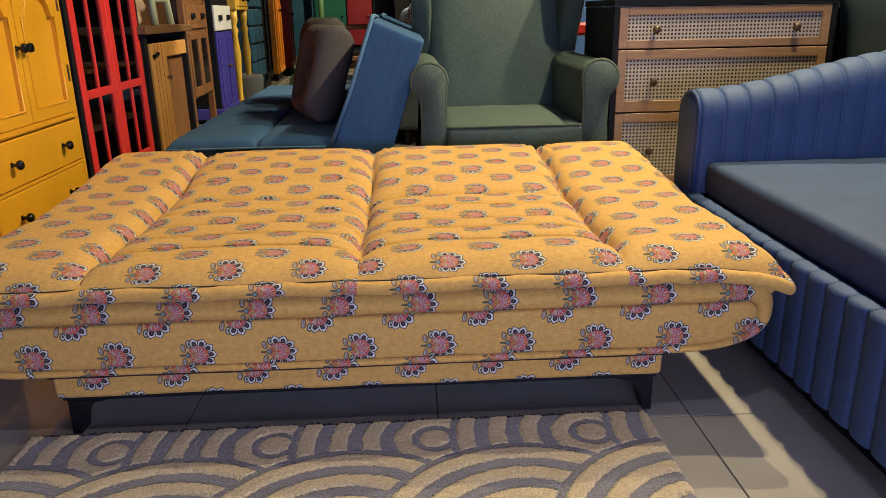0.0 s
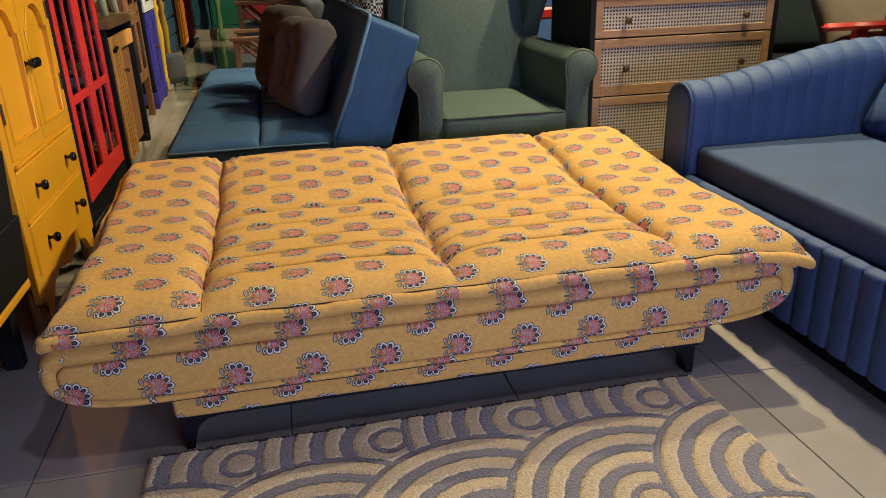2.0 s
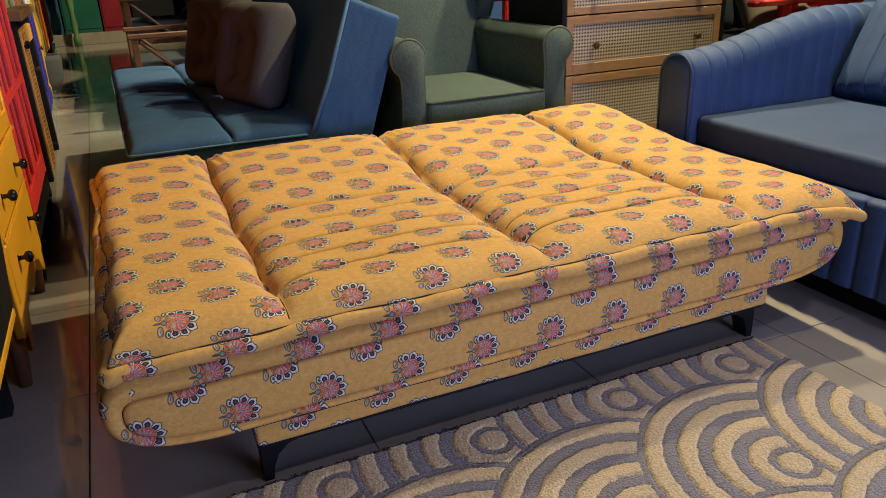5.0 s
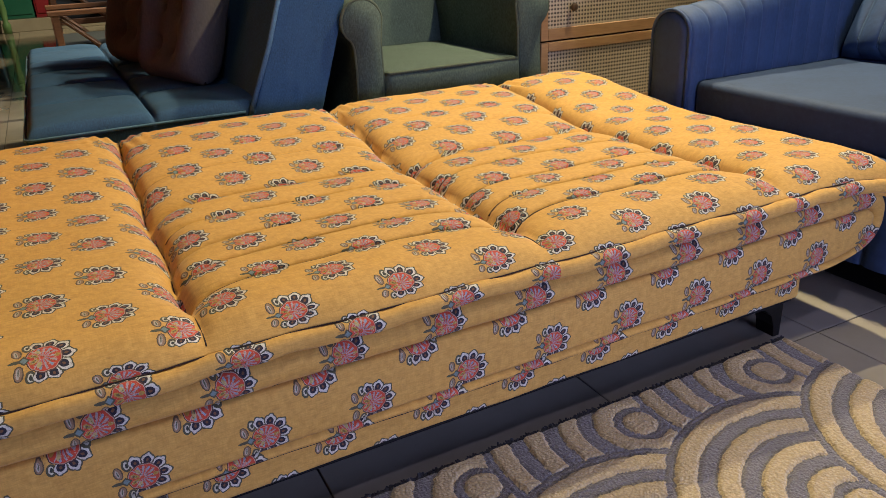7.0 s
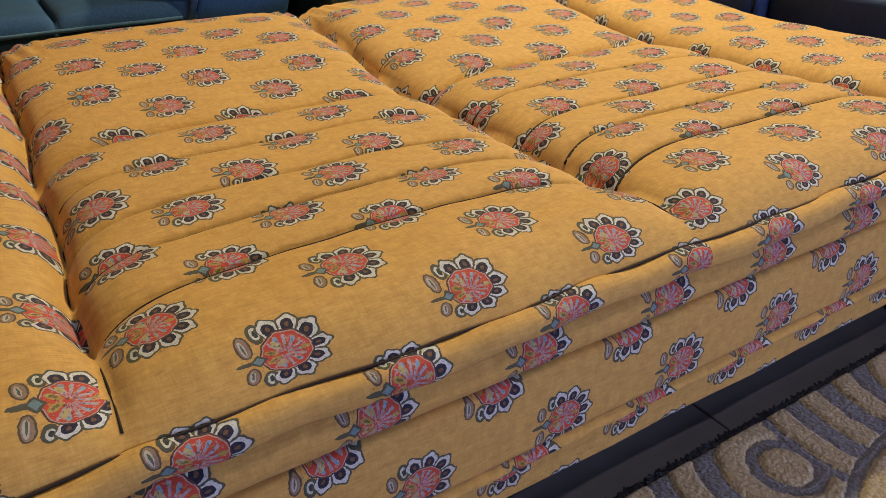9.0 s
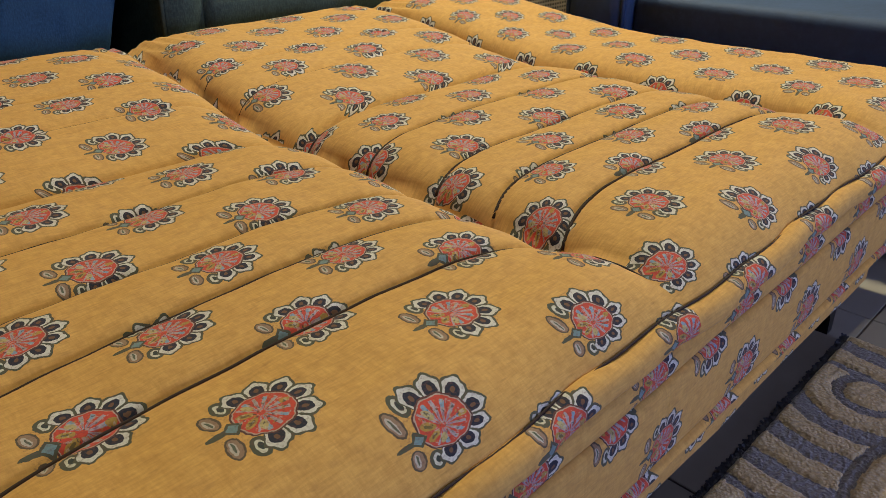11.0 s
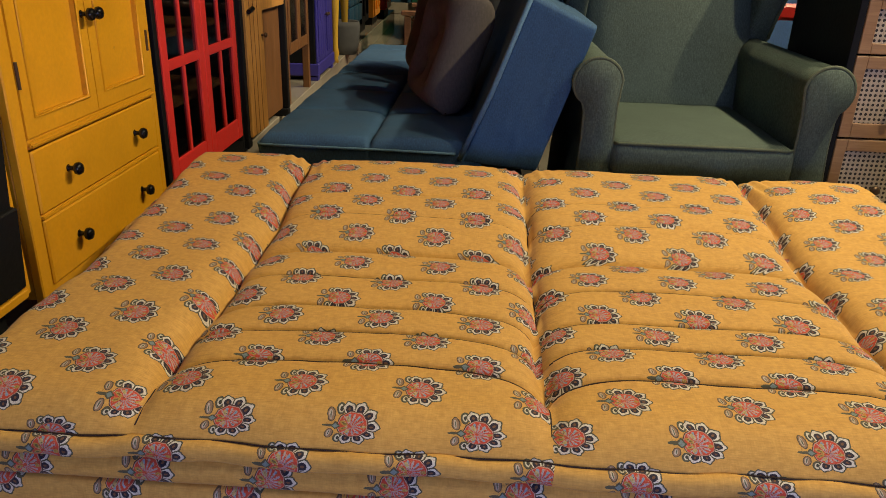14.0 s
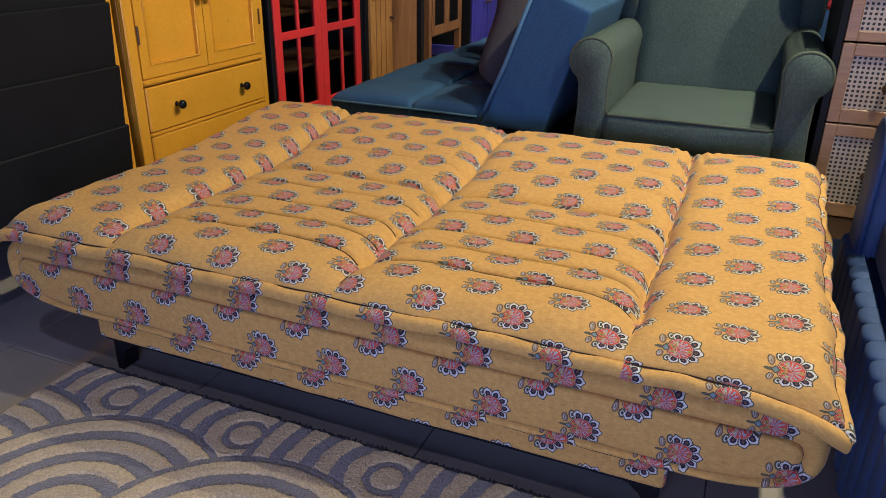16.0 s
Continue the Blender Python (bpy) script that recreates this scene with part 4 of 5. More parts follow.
part("backrest", soft_box(bmesh.new(), 0.0, 1.0, 0.0, FL, 0.0, 1.0, 0.035, 30, 0.0, 0.002, futon_back), FUTON_CLOTH, futon, "reclined blue backrest", True)
bm = bmesh.new()
tube(bm, [(-0.188, 0.0, 0.41), (-0.10, -0.006, 0.62), (0.0, 0.0, 0.90), (0.004, 0.02, 0.912)] + [(0.004, FL * k / 8, 0.908 + 0.005 * math.sin(k * 2.3)) for k in range(1, 9)], 0.008)
part("back_piping", bm, FUTON_PIPE, futon, "", True)
part("base", one_box(-0.76, 0.02, 0.04, FL - 0.04, 0.07, 0.324, 0.01), CHARCOAL, futon, "dark fabric base")
for x in (-0.70, -0.05):
    for y in (0.1, FL - 0.1):
        part("foot", rod(bmesh.new(), (x, y, 0), (x, y, 0.07), 0.02, 0.025), BLACK_METAL, futon)

for k, (x, y, z, rx, rz, s) in enumerate(((-0.260, 1.93, 0.672, -17, -72, 0.45), (-0.325, 2.46, 0.690, -15, -72, 0.47))):
    bm = pillow(bmesh.new(), s, s, 0.24, pose(x, y, z, rx, 0, rz), soft_corner=0.12, plump=0.5, tufts=((0.07, 0.05, 0.12), (-0.07, 0.05, 0.10), (0.07, -0.09, 0.09), (-0.07, -0.09, 0.11), (0, 0.2, 0.05)))
    ob = new("throw_pillow", mesh_of("throw_pillow", bm, BROWN_CLOTH, True))
    tagged(ob, "dark brown suede throw pillow with tufts on the blue sofa", "cushion", "brown pillows")


def checker_cloth(name):
    m, nt, bsdf = nodes_of(name)
    c = texture(nt, "Checker", 55, place(nt))
    c.inputs["Color1"].default_value, c.inputs["Color2"].default_value = (0.6, 0.6, 0.62, 1), (0.03, 0.03, 0.04, 1)
    nt.links.new(c.outputs["Color"], bsdf.inputs["Base Color"])
    bsdf.inputs["Roughness"].default_value = 0.9
    return m


CHECK = checker_cloth("black_white_weave")
PALE = cloth("pale_blue_weave", (0.36, 0.42, 0.56), 0.25, 500)
PEACH = cloth("peach_weave", (0.72, 0.26, 0.16), 0.15, 500)


def loose_cushion(x, y, z, rx, rz, s, t, material, label):
    bm = pillow(bmesh.new(), s, s, t, pose(x, y, z, rx, 0, rz), (), 20)
    ob = new("cushion", mesh_of("cushion", bm, material, True))
    return tagged(ob, label, "cushion", "loose cushions")


# a pale sofa behind the blue one, with cushions on it
back_sofa = thing("sofa", pose(0.05, 3.72, 0), "dark grey sofa with cushions beyond the blue sofa", "sofa")
part("seat", soft_box(bmesh.new(), 0.0, 0.9, 0.0, 1.4, 0.12, 0.46, 0.04, 6), CHARCOAL, back_sofa, "", True)
part("backrest", soft_box(bmesh.new(), 0.72, 0.95, 0.0, 1.4, 0.464, 0.90, 0.05, 6), CHARCOAL, back_sofa, "", True)
loose_cushion(0.24, 3.86, 0.76, -14, -70, 0.52, 0.16, CHECK, "black and white patterned cushion on a grey sofa")
loose_cushion(0.14, 4.25, 0.72, -14, -95, 0.50, 0.16, PALE, "pale blue cushion on a grey sofa")
loose_cushion(0.46, 3.96, 0.78, -12, -60, 0.5, 0.14, PEACH, "peach cushion on a grey sofa")

# ---- blue velvet sofa ----
velvet = thing("velvet_sofa", pose(0, 0, 0), "blue velvet storage sofa with channel-stitched arm and front", "sofa")
CH = 0.0745


def channel(s, depth=0.009):
    """Padding between sewn lines CH apart: flat, with narrow valleys."""
    d = abs(s - CH * round(s / CH))
    return depth * (1 - math.exp(-d / 0.006)) + 0.003 * (d / CH)


def arm_point(u, v):
    """u along the arm, v over it from the seat side to the outer side."""
    x = 1.028 + 0.98 * u
    zt = 0.668 + 0.115 * smooth01((x - 1.02) / 0.75)
    inner, outer, r = 0.735, 0.890, 0.072
    puff = channel(x - 1.028)
    up = zt - r - 0.36
    total = up + math.pi * r + 0.3
    d = v * total
    if d < up:
        return Vector((x, inner - puff, 0.36 + d))
    if d < up + math.pi * r:
        a = (d - up) / r
        return Vector((x, inner + r * 1.08 - (r * 1.08 + puff) * math.cos(a), zt - r + (r + puff) * math.sin(a)))
    return Vector((x, outer + puff, zt - r - (d - up - math.pi * r) * 1.9))


bm = bmesh.new()
sheet(bm, 430, 44, arm_point)
part("arm", bm, VELVET, velvet, "channel-stitched blue arm", True)


def arm_front(shift, inset):
    pts = []
    zt, inner, outer, r = 0.668, 0.735, 0.890, 0.072
    pts.append((inner + inset, 0.09))
    pts.append((inner + inset, 0.30))
    for k in range(0, 19):
        a = math.pi * k / 18
        pts.append((inner + r * 1.08 - (r * 1.08 - inset) * math.cos(a), zt - r + (r - inset) * math.sin(a)))
    pts += [(outer - inset, 0.30), (outer - inset, 0.09)]
    return [Vector((1.028 - shift, y, z)) for y, z in pts]


bm = bmesh.new()
rings = [[bm.verts.new(p) for p in arm_front(s, i)] for s, i in ((-0.02, 0.0), (0.004, 0.001), (0.014, 0.012), (0.016, 0.03))]
for a, b in zip(rings, rings[1:]):
    for i in range(len(a) - 1):
        bm.faces.new((a[i], a[i + 1], b[i + 1], b[i]))
bm.faces.new(rings[-1])
part("arm_front", bm, VELVET, velvet, "", True)
bm = tube(bmesh.new(), arm_front(0.006, -0.002)[1:-1], 0.006)
part("arm_piping", bm, VELVET, velvet, "", True)
part("mattress", soft_box(bmesh.new(), 1.052, 1.80, -1.58, 0.728, 0.352, 0.462, 0.022, 18, 0.006, 0.002), VELVET_SEAT, velvet, "flat blue seat mattress", True)


def front_point(u, v):
    y = 0.890 - 2.45 * u
    puff = channel(0.890 - y, 0.011)
    if v < 0.8:
        return Vector((1.010 - puff, y, 0.09 + 0.262 * v / 0.8))
    a = (v - 0.8) / 0.2 * math.pi / 2
    return Vector((1.034 - (0.024 + puff) * math.cos(a), y, 0.350 + (0.010 + puff * 0.3) * math.sin(a)))


bm = bmesh.new()
sheet(bm, 760, 18, front_point)
part("front_panel", bm, VELVET, velvet, "channel-stitched blue front", True)
PIPE_BLUE = cloth("blue_velvet_piping", (0.052, 0.098, 0.205), 0.15, 500, 0.1)
for k in range(1, 13):
    part("channel_piping", tube(bmesh.new(), [arm_point(CH * k / 0.98, v / 24) for v in range(2, 24)], 0.0034, 5), PIPE_BLUE, velvet, "", True)
for k in range(1, 33):
    part("channel_piping", tube(bmesh.new(), [front_point(CH * k / 2.45, v / 14) for v in range(15)], 0.0034, 5), PIPE_BLUE, velvet, "", True)
part("frame", one_box(1.030, 2.0, -1.56, 0.86, 0.088, 0.349, 0.004), VELVET_SEAT, velvet)
part("plinth", one_box(1.075, 1.98, -1.5, 0.82, 0.0, 0.087, 0.003), BLACK_PAINT, velvet, "black recessed plinth")
part("backrest", soft_box(bmesh.new(), 1.99, 2.16, -1.6, 0.89, 0.355, 0.84, 0.06, 10, 0.01), VELVET, velvet, "", True)
part("far_arm", soft_box(bmesh.new(), 1.03, 2.0, -1.74, -1.585, 0.09, 0.70, 0.06, 8, 0.005), VELVET, velvet, "", True)


def channel_cushion(w, h, t, m):
    bm = bmesh.new()
    for side in (-1, 1):
        def f(u, v):
            a, b = -1 + 2 * u, -1 + 2 * v
            edge = max(0, (1 - a ** 6) * (1 - b ** 6)) ** 0.4
            y = t / 2 * edge + (channel(u * w, 0.012) - 0.008) * edge
            return m @ Vector((a * w / 2, side * y, b * h / 2 + 0.02 * math.sin(u * 3)))
        sheet(bm, 300, 22, f)
    bmesh.ops.remove_doubles(bm, verts=bm.verts, dist=0.0005)
    return bm


for y, w in ((0.215, 1.0), (-0.83, 1.02)):
    m = pose(1.815, y, 0.648, -27, 0, -90)
    ob = new("back_cushion", mesh_of("back_cushion", channel_cushion(w, 0.42, 0.17, m), VELVET, True))
    tagged(ob, "channel-stitched blue velvet back cushion on the sofa", "cushion", "velvet back cushions")
    for k in range(1, int(w / CH) + 1):
        for side in (-1, 1):
            pts = []
            for i in range(25):
                a, b = -1 + 2 * k * CH / w, -0.90 + 1.86 * i / 24
                edge = max(0, (1 - a ** 6) * (1 - b ** 6)) ** 0.4
                pts.append(m @ Vector((a * w / 2, side * (0.17 / 2 * edge - 0.008 * edge + 0.002), b * 0.21 + 0.02 * math.sin(k * CH / w * 3))))
            if abs(a) < 0.97:
                part("channel_piping", tube(bmesh.new(), pts, 0.0034, 5), PIPE_BLUE, ob, "", True)


# ---- painted cupboards along the aisle ----
def knob(parent, x, y, z, material=KNOB_BLACK, s=1.0):
    bm = lathe(bmesh.new(), [(0.010 * s, 0.0), (0.006 * s, 0.003), (0.006 * s, 0.014 * s), (0.015 * s, 0.020 * s), (0.0165 * s, 0.027 * s), (0.013 * s, 0.034 * s), (0.004 * s, 0.037 * s)], Matrix.Translation((x, y, z)) @ Euler((radians(90), 0, 0)).to_matrix().to_4x4(), 14)
    return part("knob", bm, material, parent, "", True)


def arch_outline(x0, x1, z0, zs, za, n=24):
    """A panel opening with an ogee-arched head."""
    w, xm = (x1 - x0) / 2, (x0 + x1) / 2
    pts = [(x0, z0), (x1, z0)]
    for i in range(n + 1):
        s = 1 - 2 * i / n
        k = min(1.0, abs(s) / 0.78)
        z = zs + (za - zs) * (math.sqrt(max(0, 1 - k ** 2.2)) if abs(s) < 0.78 else 0)
        pts.append((xm + s * w, z))
    return pts


def holed_board(bm, x0, x1, z0, z1, hole, y0, y1):
    """A board from y0 to y1 with a hole of the given outline."""
    cx, cz = (x0 + x1) / 2, (z0 + z1) / 2

    def out(p):
        dx, dz = p[0] - cx, p[1] - cz
        k = min((x1 - x0) / 2 / max(abs(dx), 1e-6), (z1 - z0) / 2 / max(abs(dz), 1e-6))
        return cx + dx * k, cz + dz * k

    pts = []
    for p, q in zip(hole, hole[1:] + hole[:1]):
        for i in range(8):
            pts.append((p[0] + (q[0] - p[0]) * i / 8, p[1] + (q[1] - p[1]) * i / 8))
    outer = [out(p) for p in pts]
    for c in ((x0, z0), (x1, z0), (x1, z1), (x0, z1)):
        k = min(range(len(outer)), key=lambda i: math.hypot(outer[i][0] - c[0], outer[i][1] - c[1]))
        outer[k] = c
    vs = [[bm.verts.new((x, y, z)) for x, z in ring] for y in (y0, y1) for ring in (outer, pts)]
    fo, fi, bo, bi = vs
    n = len(pts)
    for i in range(n):
        j = (i + 1) % n
        bm.faces.new((fo[i], fo[j], fi[j], fi[i]))
        bm.faces.new((fi[i], fi[j], bi[j], bi[i]))
        bm.faces.new((fo[j], fo[i], bo[i], bo[j]))
        bm.faces.new((bo[j], bo[i], bi[i], bi[j]))
    return bm


# yellow armoire: its front is the local -y side
arm = thing("armoire", pose(-1.15, 0.695, 0, 0, 0, 90), "yellow painted armoire with arched doors and two drawers", "cupboard")
AW = 0.735
part("carcass", one_box(0.004, AW - 0.004, 0.024, 0.44, 0.20, 1.70, 0.003), YELLOW, arm)
bm = bmesh.new()
box(bm, 0.0, 0.045, 0.0, 0.023, 0.15, 1.70, 0.003)
box(bm, AW - 0.030, AW, 0.0, 0.023, 0.15, 1.70, 0.003)
box(bm, 0.045, AW - 0.030, 0.001, 0.023, 0.562, 0.585, 0.003)
box(bm, 0.045, AW - 0.030, 0.001, 0.023, 0.392, 0.402, 0.002)
box(bm, 0.045, AW - 0.030, 0.001, 0.023, 1.62, 1.70, 0.003)
part("face_frame", bm, YELLOW, arm)
bm = bmesh.new()
box(bm, 0.040, AW - 0.028, -0.012, 0.0, 0.566, 0.580, 0.005, 2)
box(bm, 0.044, AW - 0.030, -0.006, 0.0, 0.392, 0.403, 0.003, 2)
part("moulding", bm, YELLOW, arm)
for x0, x1, kx in ((0.047, 0.373, 0.355), (0.377, AW - 0.032, 0.395)):
    bm = holed_board(bmesh.new(), x0, x1, 0.588, 1.06, arch_outline(x0 + 0.045, x1 - 0.045, 0.635, 0.930, 1.005), -0.002, 0.020)
    box(bm, x0, x1, -0.002, 0.020, 1.06, 1.615, 0)
    door = part("door", bm, YELLOW, arm, "yellow door with an arched panel")
    part("door_panel", one_box(x0 + 0.02, x1 - 0.02, 0.010, 0.019, 0.61, 1.05, 0), YELLOW, door)
    part("upper_panel", one_box(x0 + 0.05, x1 - 0.05, -0.004, -0.0025, 1.1, 1.56, 0.001), YELLOW, door)
    bm = bmesh.new()
    o = [(x, -0.003, z) for x, z in arch_outline(x0 + 0.041, x1 - 0.041, 0.631, 0.934, 1.010, 30)]
    tube(bm, o, 0.004, 6, True)
    part("panel_bead", bm, YELLOW, door, "", True)
    knob(door, kx, -0.002, 0.835)
    hx = x0 + 0.001 if kx < 0.37 else x1 - 0.001
    for hz in (0.70, 0.95):
        part("hinge", rod(bmesh.new(), (hx, -0.004, hz), (hx, -0.004, hz + 0.06), 0.004), BRASS, door)
for z0, z1 in ((0.224, 0.389), (0.405, 0.558)):
    dr = part("drawer", one_box(0.048, AW - 0.033, -0.003, 0.022, z0, z1, 0.004), YELLOW, arm, "yellow drawer with two black knobs")
    for kx in (0.185, 0.555):
        knob(dr, kx, -0.003, (z0 + z1) / 2)
bm = bmesh.new()
n = 40
tops, bots = [], []
for i in range(n + 1):
    u = i / n
    x = 0.045 + (AW - 0.075) * u
    s = abs(2 * u - 1)
    bots.append((x, 0.165 - 0.075 * smooth01((s - 0.6) / 0.3) + 0.018 * math.exp(-((s - 0.42) / 0.08) ** 2) - 0.02 * math.exp(-(s / 0.12) ** 2)))
for y0, y1 in ((0.001, 0.021),):
    f = [[bm.verts.new((x, y, z)) for x, z in bots] for y in (y0, y1)]
    t = [[bm.verts.new((x, y, 0.223)) for x, z in bots] for y in (y0, y1)]
    for i in range(n):
        bm.faces.new((f[0][i], f[0][i + 1], t[0][i + 1], t[0][i]))
        bm.faces.new((f[1][i + 1], f[1][i], t[1][i], t[1][i + 1]))
        bm.faces.new((f[0][i + 1], f[0][i], f[1][i], f[1][i + 1]))
part("apron", bm, YELLOW, arm, "scalloped yellow apron")
for x in (0.01, AW - 0.06):
    part("foot", one_box(x, x + 0.05, 0.38, 0.43, 0.0, 0.2, 0.004), YELLOW, arm)
    # front feet are brown because their shade is painted in
    part("foot", rod(bmesh.new(), (x + 0.025, 0.035, 0.0), (x + 0.025, 0.028, 0.20), 0.016, 0.026), BROWN_WOOD, arm, "turned foot with the shade put into its brown colour", True)

# black boarded chest with a yellow frame
blk = thing("boarded_chest", pose(-1.165, -1.10, 0, 0, 0, 90), "black chest with overlapping boards and a yellow edge", "chest of drawers")
BW = 1.765
part("carcass", one_box(0.0, BW - 0.024, 0.02, 0.45, 0.24, 1.6, 0.003), BLACK_PAINT, blk)
for k in range(7):
    z0 = 0.268 + 0.190 * k
    bm = bmesh.new()
    box(bm, 0.02, BW - 0.026, -0.016, 0.004, z0, z0 + 0.196, 0.004, 1, Matrix.Translation((0, 0, z0)) @ Euler((radians(4.5), 0, 0)).to_matrix().to_4x4() @ Matrix.Translation((0, 0, -z0)))
    part("board", bm, BLACK_PAINT, blk)
part("edge_strip", one_box(BW - 0.023, BW, -0.006, 0.012, 0.24, 1.6, 0.003), YELLOW, blk, "yellow painted edge")
part("bottom_rail", one_box(0.0, BW - 0.024, -0.016, 0.012, 0.240, 0.262, 0.003), YELLOW, blk, "yellow painted rail")
for x in (0.03, BW - 0.09):
    for y in (0.04, 0.38):
        part("foot", one_box(x, x + 0.05, y, y + 0.05, 0, 0.239, 0.004), BLACK_PAINT, blk)

# red glazed cabinet
red = thing("glazed_cabinet", pose(-1.16, 1.485, 0, 0, 0, 90), "black cabinet with red glazed doors", "cabinet")
RW = 0.80
bm = bmesh.new()
box(bm, 0.0, 0.026, 0.0, 0.42, 0.10, 1.7, 0.003)
box(bm, RW - 0.026, RW, 0.0, 0.42, 0.10, 1.7, 0.003)
box(bm, 0.026, RW - 0.026, 0.40, 0.42, 0.10, 1.7, 0)
box(bm, 0.026, RW - 0.026, 0.0, 0.40, 0.14, 0.20, 0)
box(bm, 0.0, RW, 0.0, 0.42, 1.7, 1.73, 0.003)
part("carcass", bm, BLACK_PAINT, red)
for k, z in enumerate((0.46, 0.70, 1.02, 1.35)):
    part("shelf", one_box(0.027, RW - 0.027, 0.05, 0.398, z, z + 0.016, 0.001), BROWN_WOOD_X, red)
for x0, x1 in ((0.030, 0.398), (0.402, RW - 0.030)):
    bm = bmesh.new()
    z0, z1 = 0.225, 1.66
    box(bm, x0, x0 + 0.050, -0.004, 0.018, z0, z1, 0.003)
    box(bm, x1 - 0.050, x1, -0.004, 0.018, z0, z1, 0.003)
    for a, b in ((z0, z0 + 0.085), (0.610, 0.645), (1.10, 1.135), (z1 - 0.07, z1)):
        box(bm, x0 + 0.05, x1 - 0.05, -0.003, 0.017, a, b, 0.003)
    door = part("door", bm, RED_PAINT, red, "red glazed door frame")
    xm = (x0 + x1) / 2
    for a, b in ((z0 + 0.085, 0.610), (0.645, 1.10), (1.135, z1 - 0.07)):
        part("glazing_bar", one_box(xm - 0.009, xm + 0.009, -0.001, 0.015, a, b, 0.002), RED_PAINT, door)
        pane = part("pane", one_box(x0 + 0.05, x1 - 0.05, 0.005, 0.009, a, b, 0), GLASS, door, "glass pane tinted grey for the dim interior")
        pane.visible_shadow = False
for x in (0.02, RW - 0.07):
    for y in (0.01, 0.36):
        part("foot", one_box(x, x + 0.05, y, y + 0.05, 0, 0.099, 0.003), BLACK_PAINT, red)

# raised tiled platform under the rest of the row
PZ = 0.16
step = thing("low_platform", pose(-1.165, 2.26, 0, 0, 0, 1.8), "cream tiled low platform under the cupboards", "platform")
part("slab", one_box(-0.78, 0.0, 0.0, 7.4, 0, PZ, 0.004), TILE, step)

# pine cupboard with a black body and one door standing open
pin = thing("pine_cupboard", pose(-1.14, 2.28, PZ, 0, 0, 90), "black cupboard with a pine door and dark wooden top", "cupboard")
PW = 0.72
bm = bmesh.new()
box(bm, 0.0, 0.03, 0.0, 0.42, 0.04, 0.68, 0.003)
box(bm, PW - 0.03, PW, 0.0, 0.42, 0.04, 0.68, 0.003)
box(bm, 0.03, PW - 0.03, 0.40, 0.42, 0.04, 0.68, 0)
box(bm, 0.03, PW - 0.03, 0.05, 0.40, 0.05, 0.08, 0)
part("carcass", bm, BLACK_PAINT, pin)
part("top", one_box(-0.05, PW + 0.03, -0.03, 0.45, 0.682, 0.720, 0.004), MANGO_DARK, pin, "dark wooden top")
part("top_rail", one_box(0.27, PW - 0.032, 0.0, 0.02, 0.56, 0.635, 0.003), PINE, pin)
door = part("door", one_box(0.045, 0.290, -0.006, 0.016, 0.04, 0.635, 0.003), PINE, pin, "knotty pine door")
for gx in (0.098, 0.150, 0.208):
    part("groove", one_box(gx, gx + 0.005, -0.0075, -0.006, 0.045, 0.63, 0.0005), BROWN_WOOD, door)
knob(door, 0.262, -0.006, 0.46, BRASS, 0.7)
part("latch", rod(bmesh.new(), (0.06, -0.016, 0.575), (0.12, -0.016, 0.585), 0.010), BLACK_METAL, door, "black metal latch")
part("inner_door", one_box(0.30, PW - 0.032, 0.030, 0.048, 0.04, 0.559, 0.003), BROWN_WOOD, pin, "dark brown inner door")
for x in (0.0, PW - 0.05):
    part("foot", one_box(x, x + 0.05, 0.0, 0.40, 0, 0.039, 0.003), BLACK_PAINT, pin)

# sage chair and clay figure on the pine cupboard
sage = thing("step_stool", pose(-1.33, 2.80, PZ + 0.72), "pale sage painted wooden stool on the dark cupboard top", "stool")
for sx, sy in ((-1, -1), (1, -1), (-1, 1), (1, 1)):
    part("leg", rod(bmesh.new(), (sx * 0.13, sy * 0.14, 0.0), (sx * 0.10, sy * 0.10, 0.42), 0.020, 0.018, 10), SAGE, sage, "", True)
for sx in (-1, 1):
    part("rung", rod(bmesh.new(), (sx * 0.120, -0.124, 0.13), (sx * 0.120, 0.124, 0.13), 0.014, 0.014, 8), SAGE, sage, "", True)
part("seat", soft_box(bmesh.new(), -0.15, 0.15, -0.15, 0.15, 0.42, 0.46, 0.015, 4), SAGE, sage, "", True)
bm = bmesh.new()
for m, r in ((pose(0, 0, 0.05), 0.055), (pose(0.03, 0.02, 0.10), 0.045), (pose(0.0, -0.01, 0.165), 0.04), (pose(0.04, -0.05, 0.03), 0.03)):
    bmesh.ops.create_icosphere(bm, subdivisions=3, radius=r, matrix=m)
for v in bm.verts:
    v.co += 0.008 * noise.noise_vector(v.co * 30)
    v.co.z = max(v.co.z, 0)
fig = new("figurine", mesh_of("figurine", bm, STATUE, True))
fig.matrix_world = pose(-1.27, 2.50, PZ + 0.72)
tagged(fig, "small pale clay figurine on the dark cupboard top", "figurine")

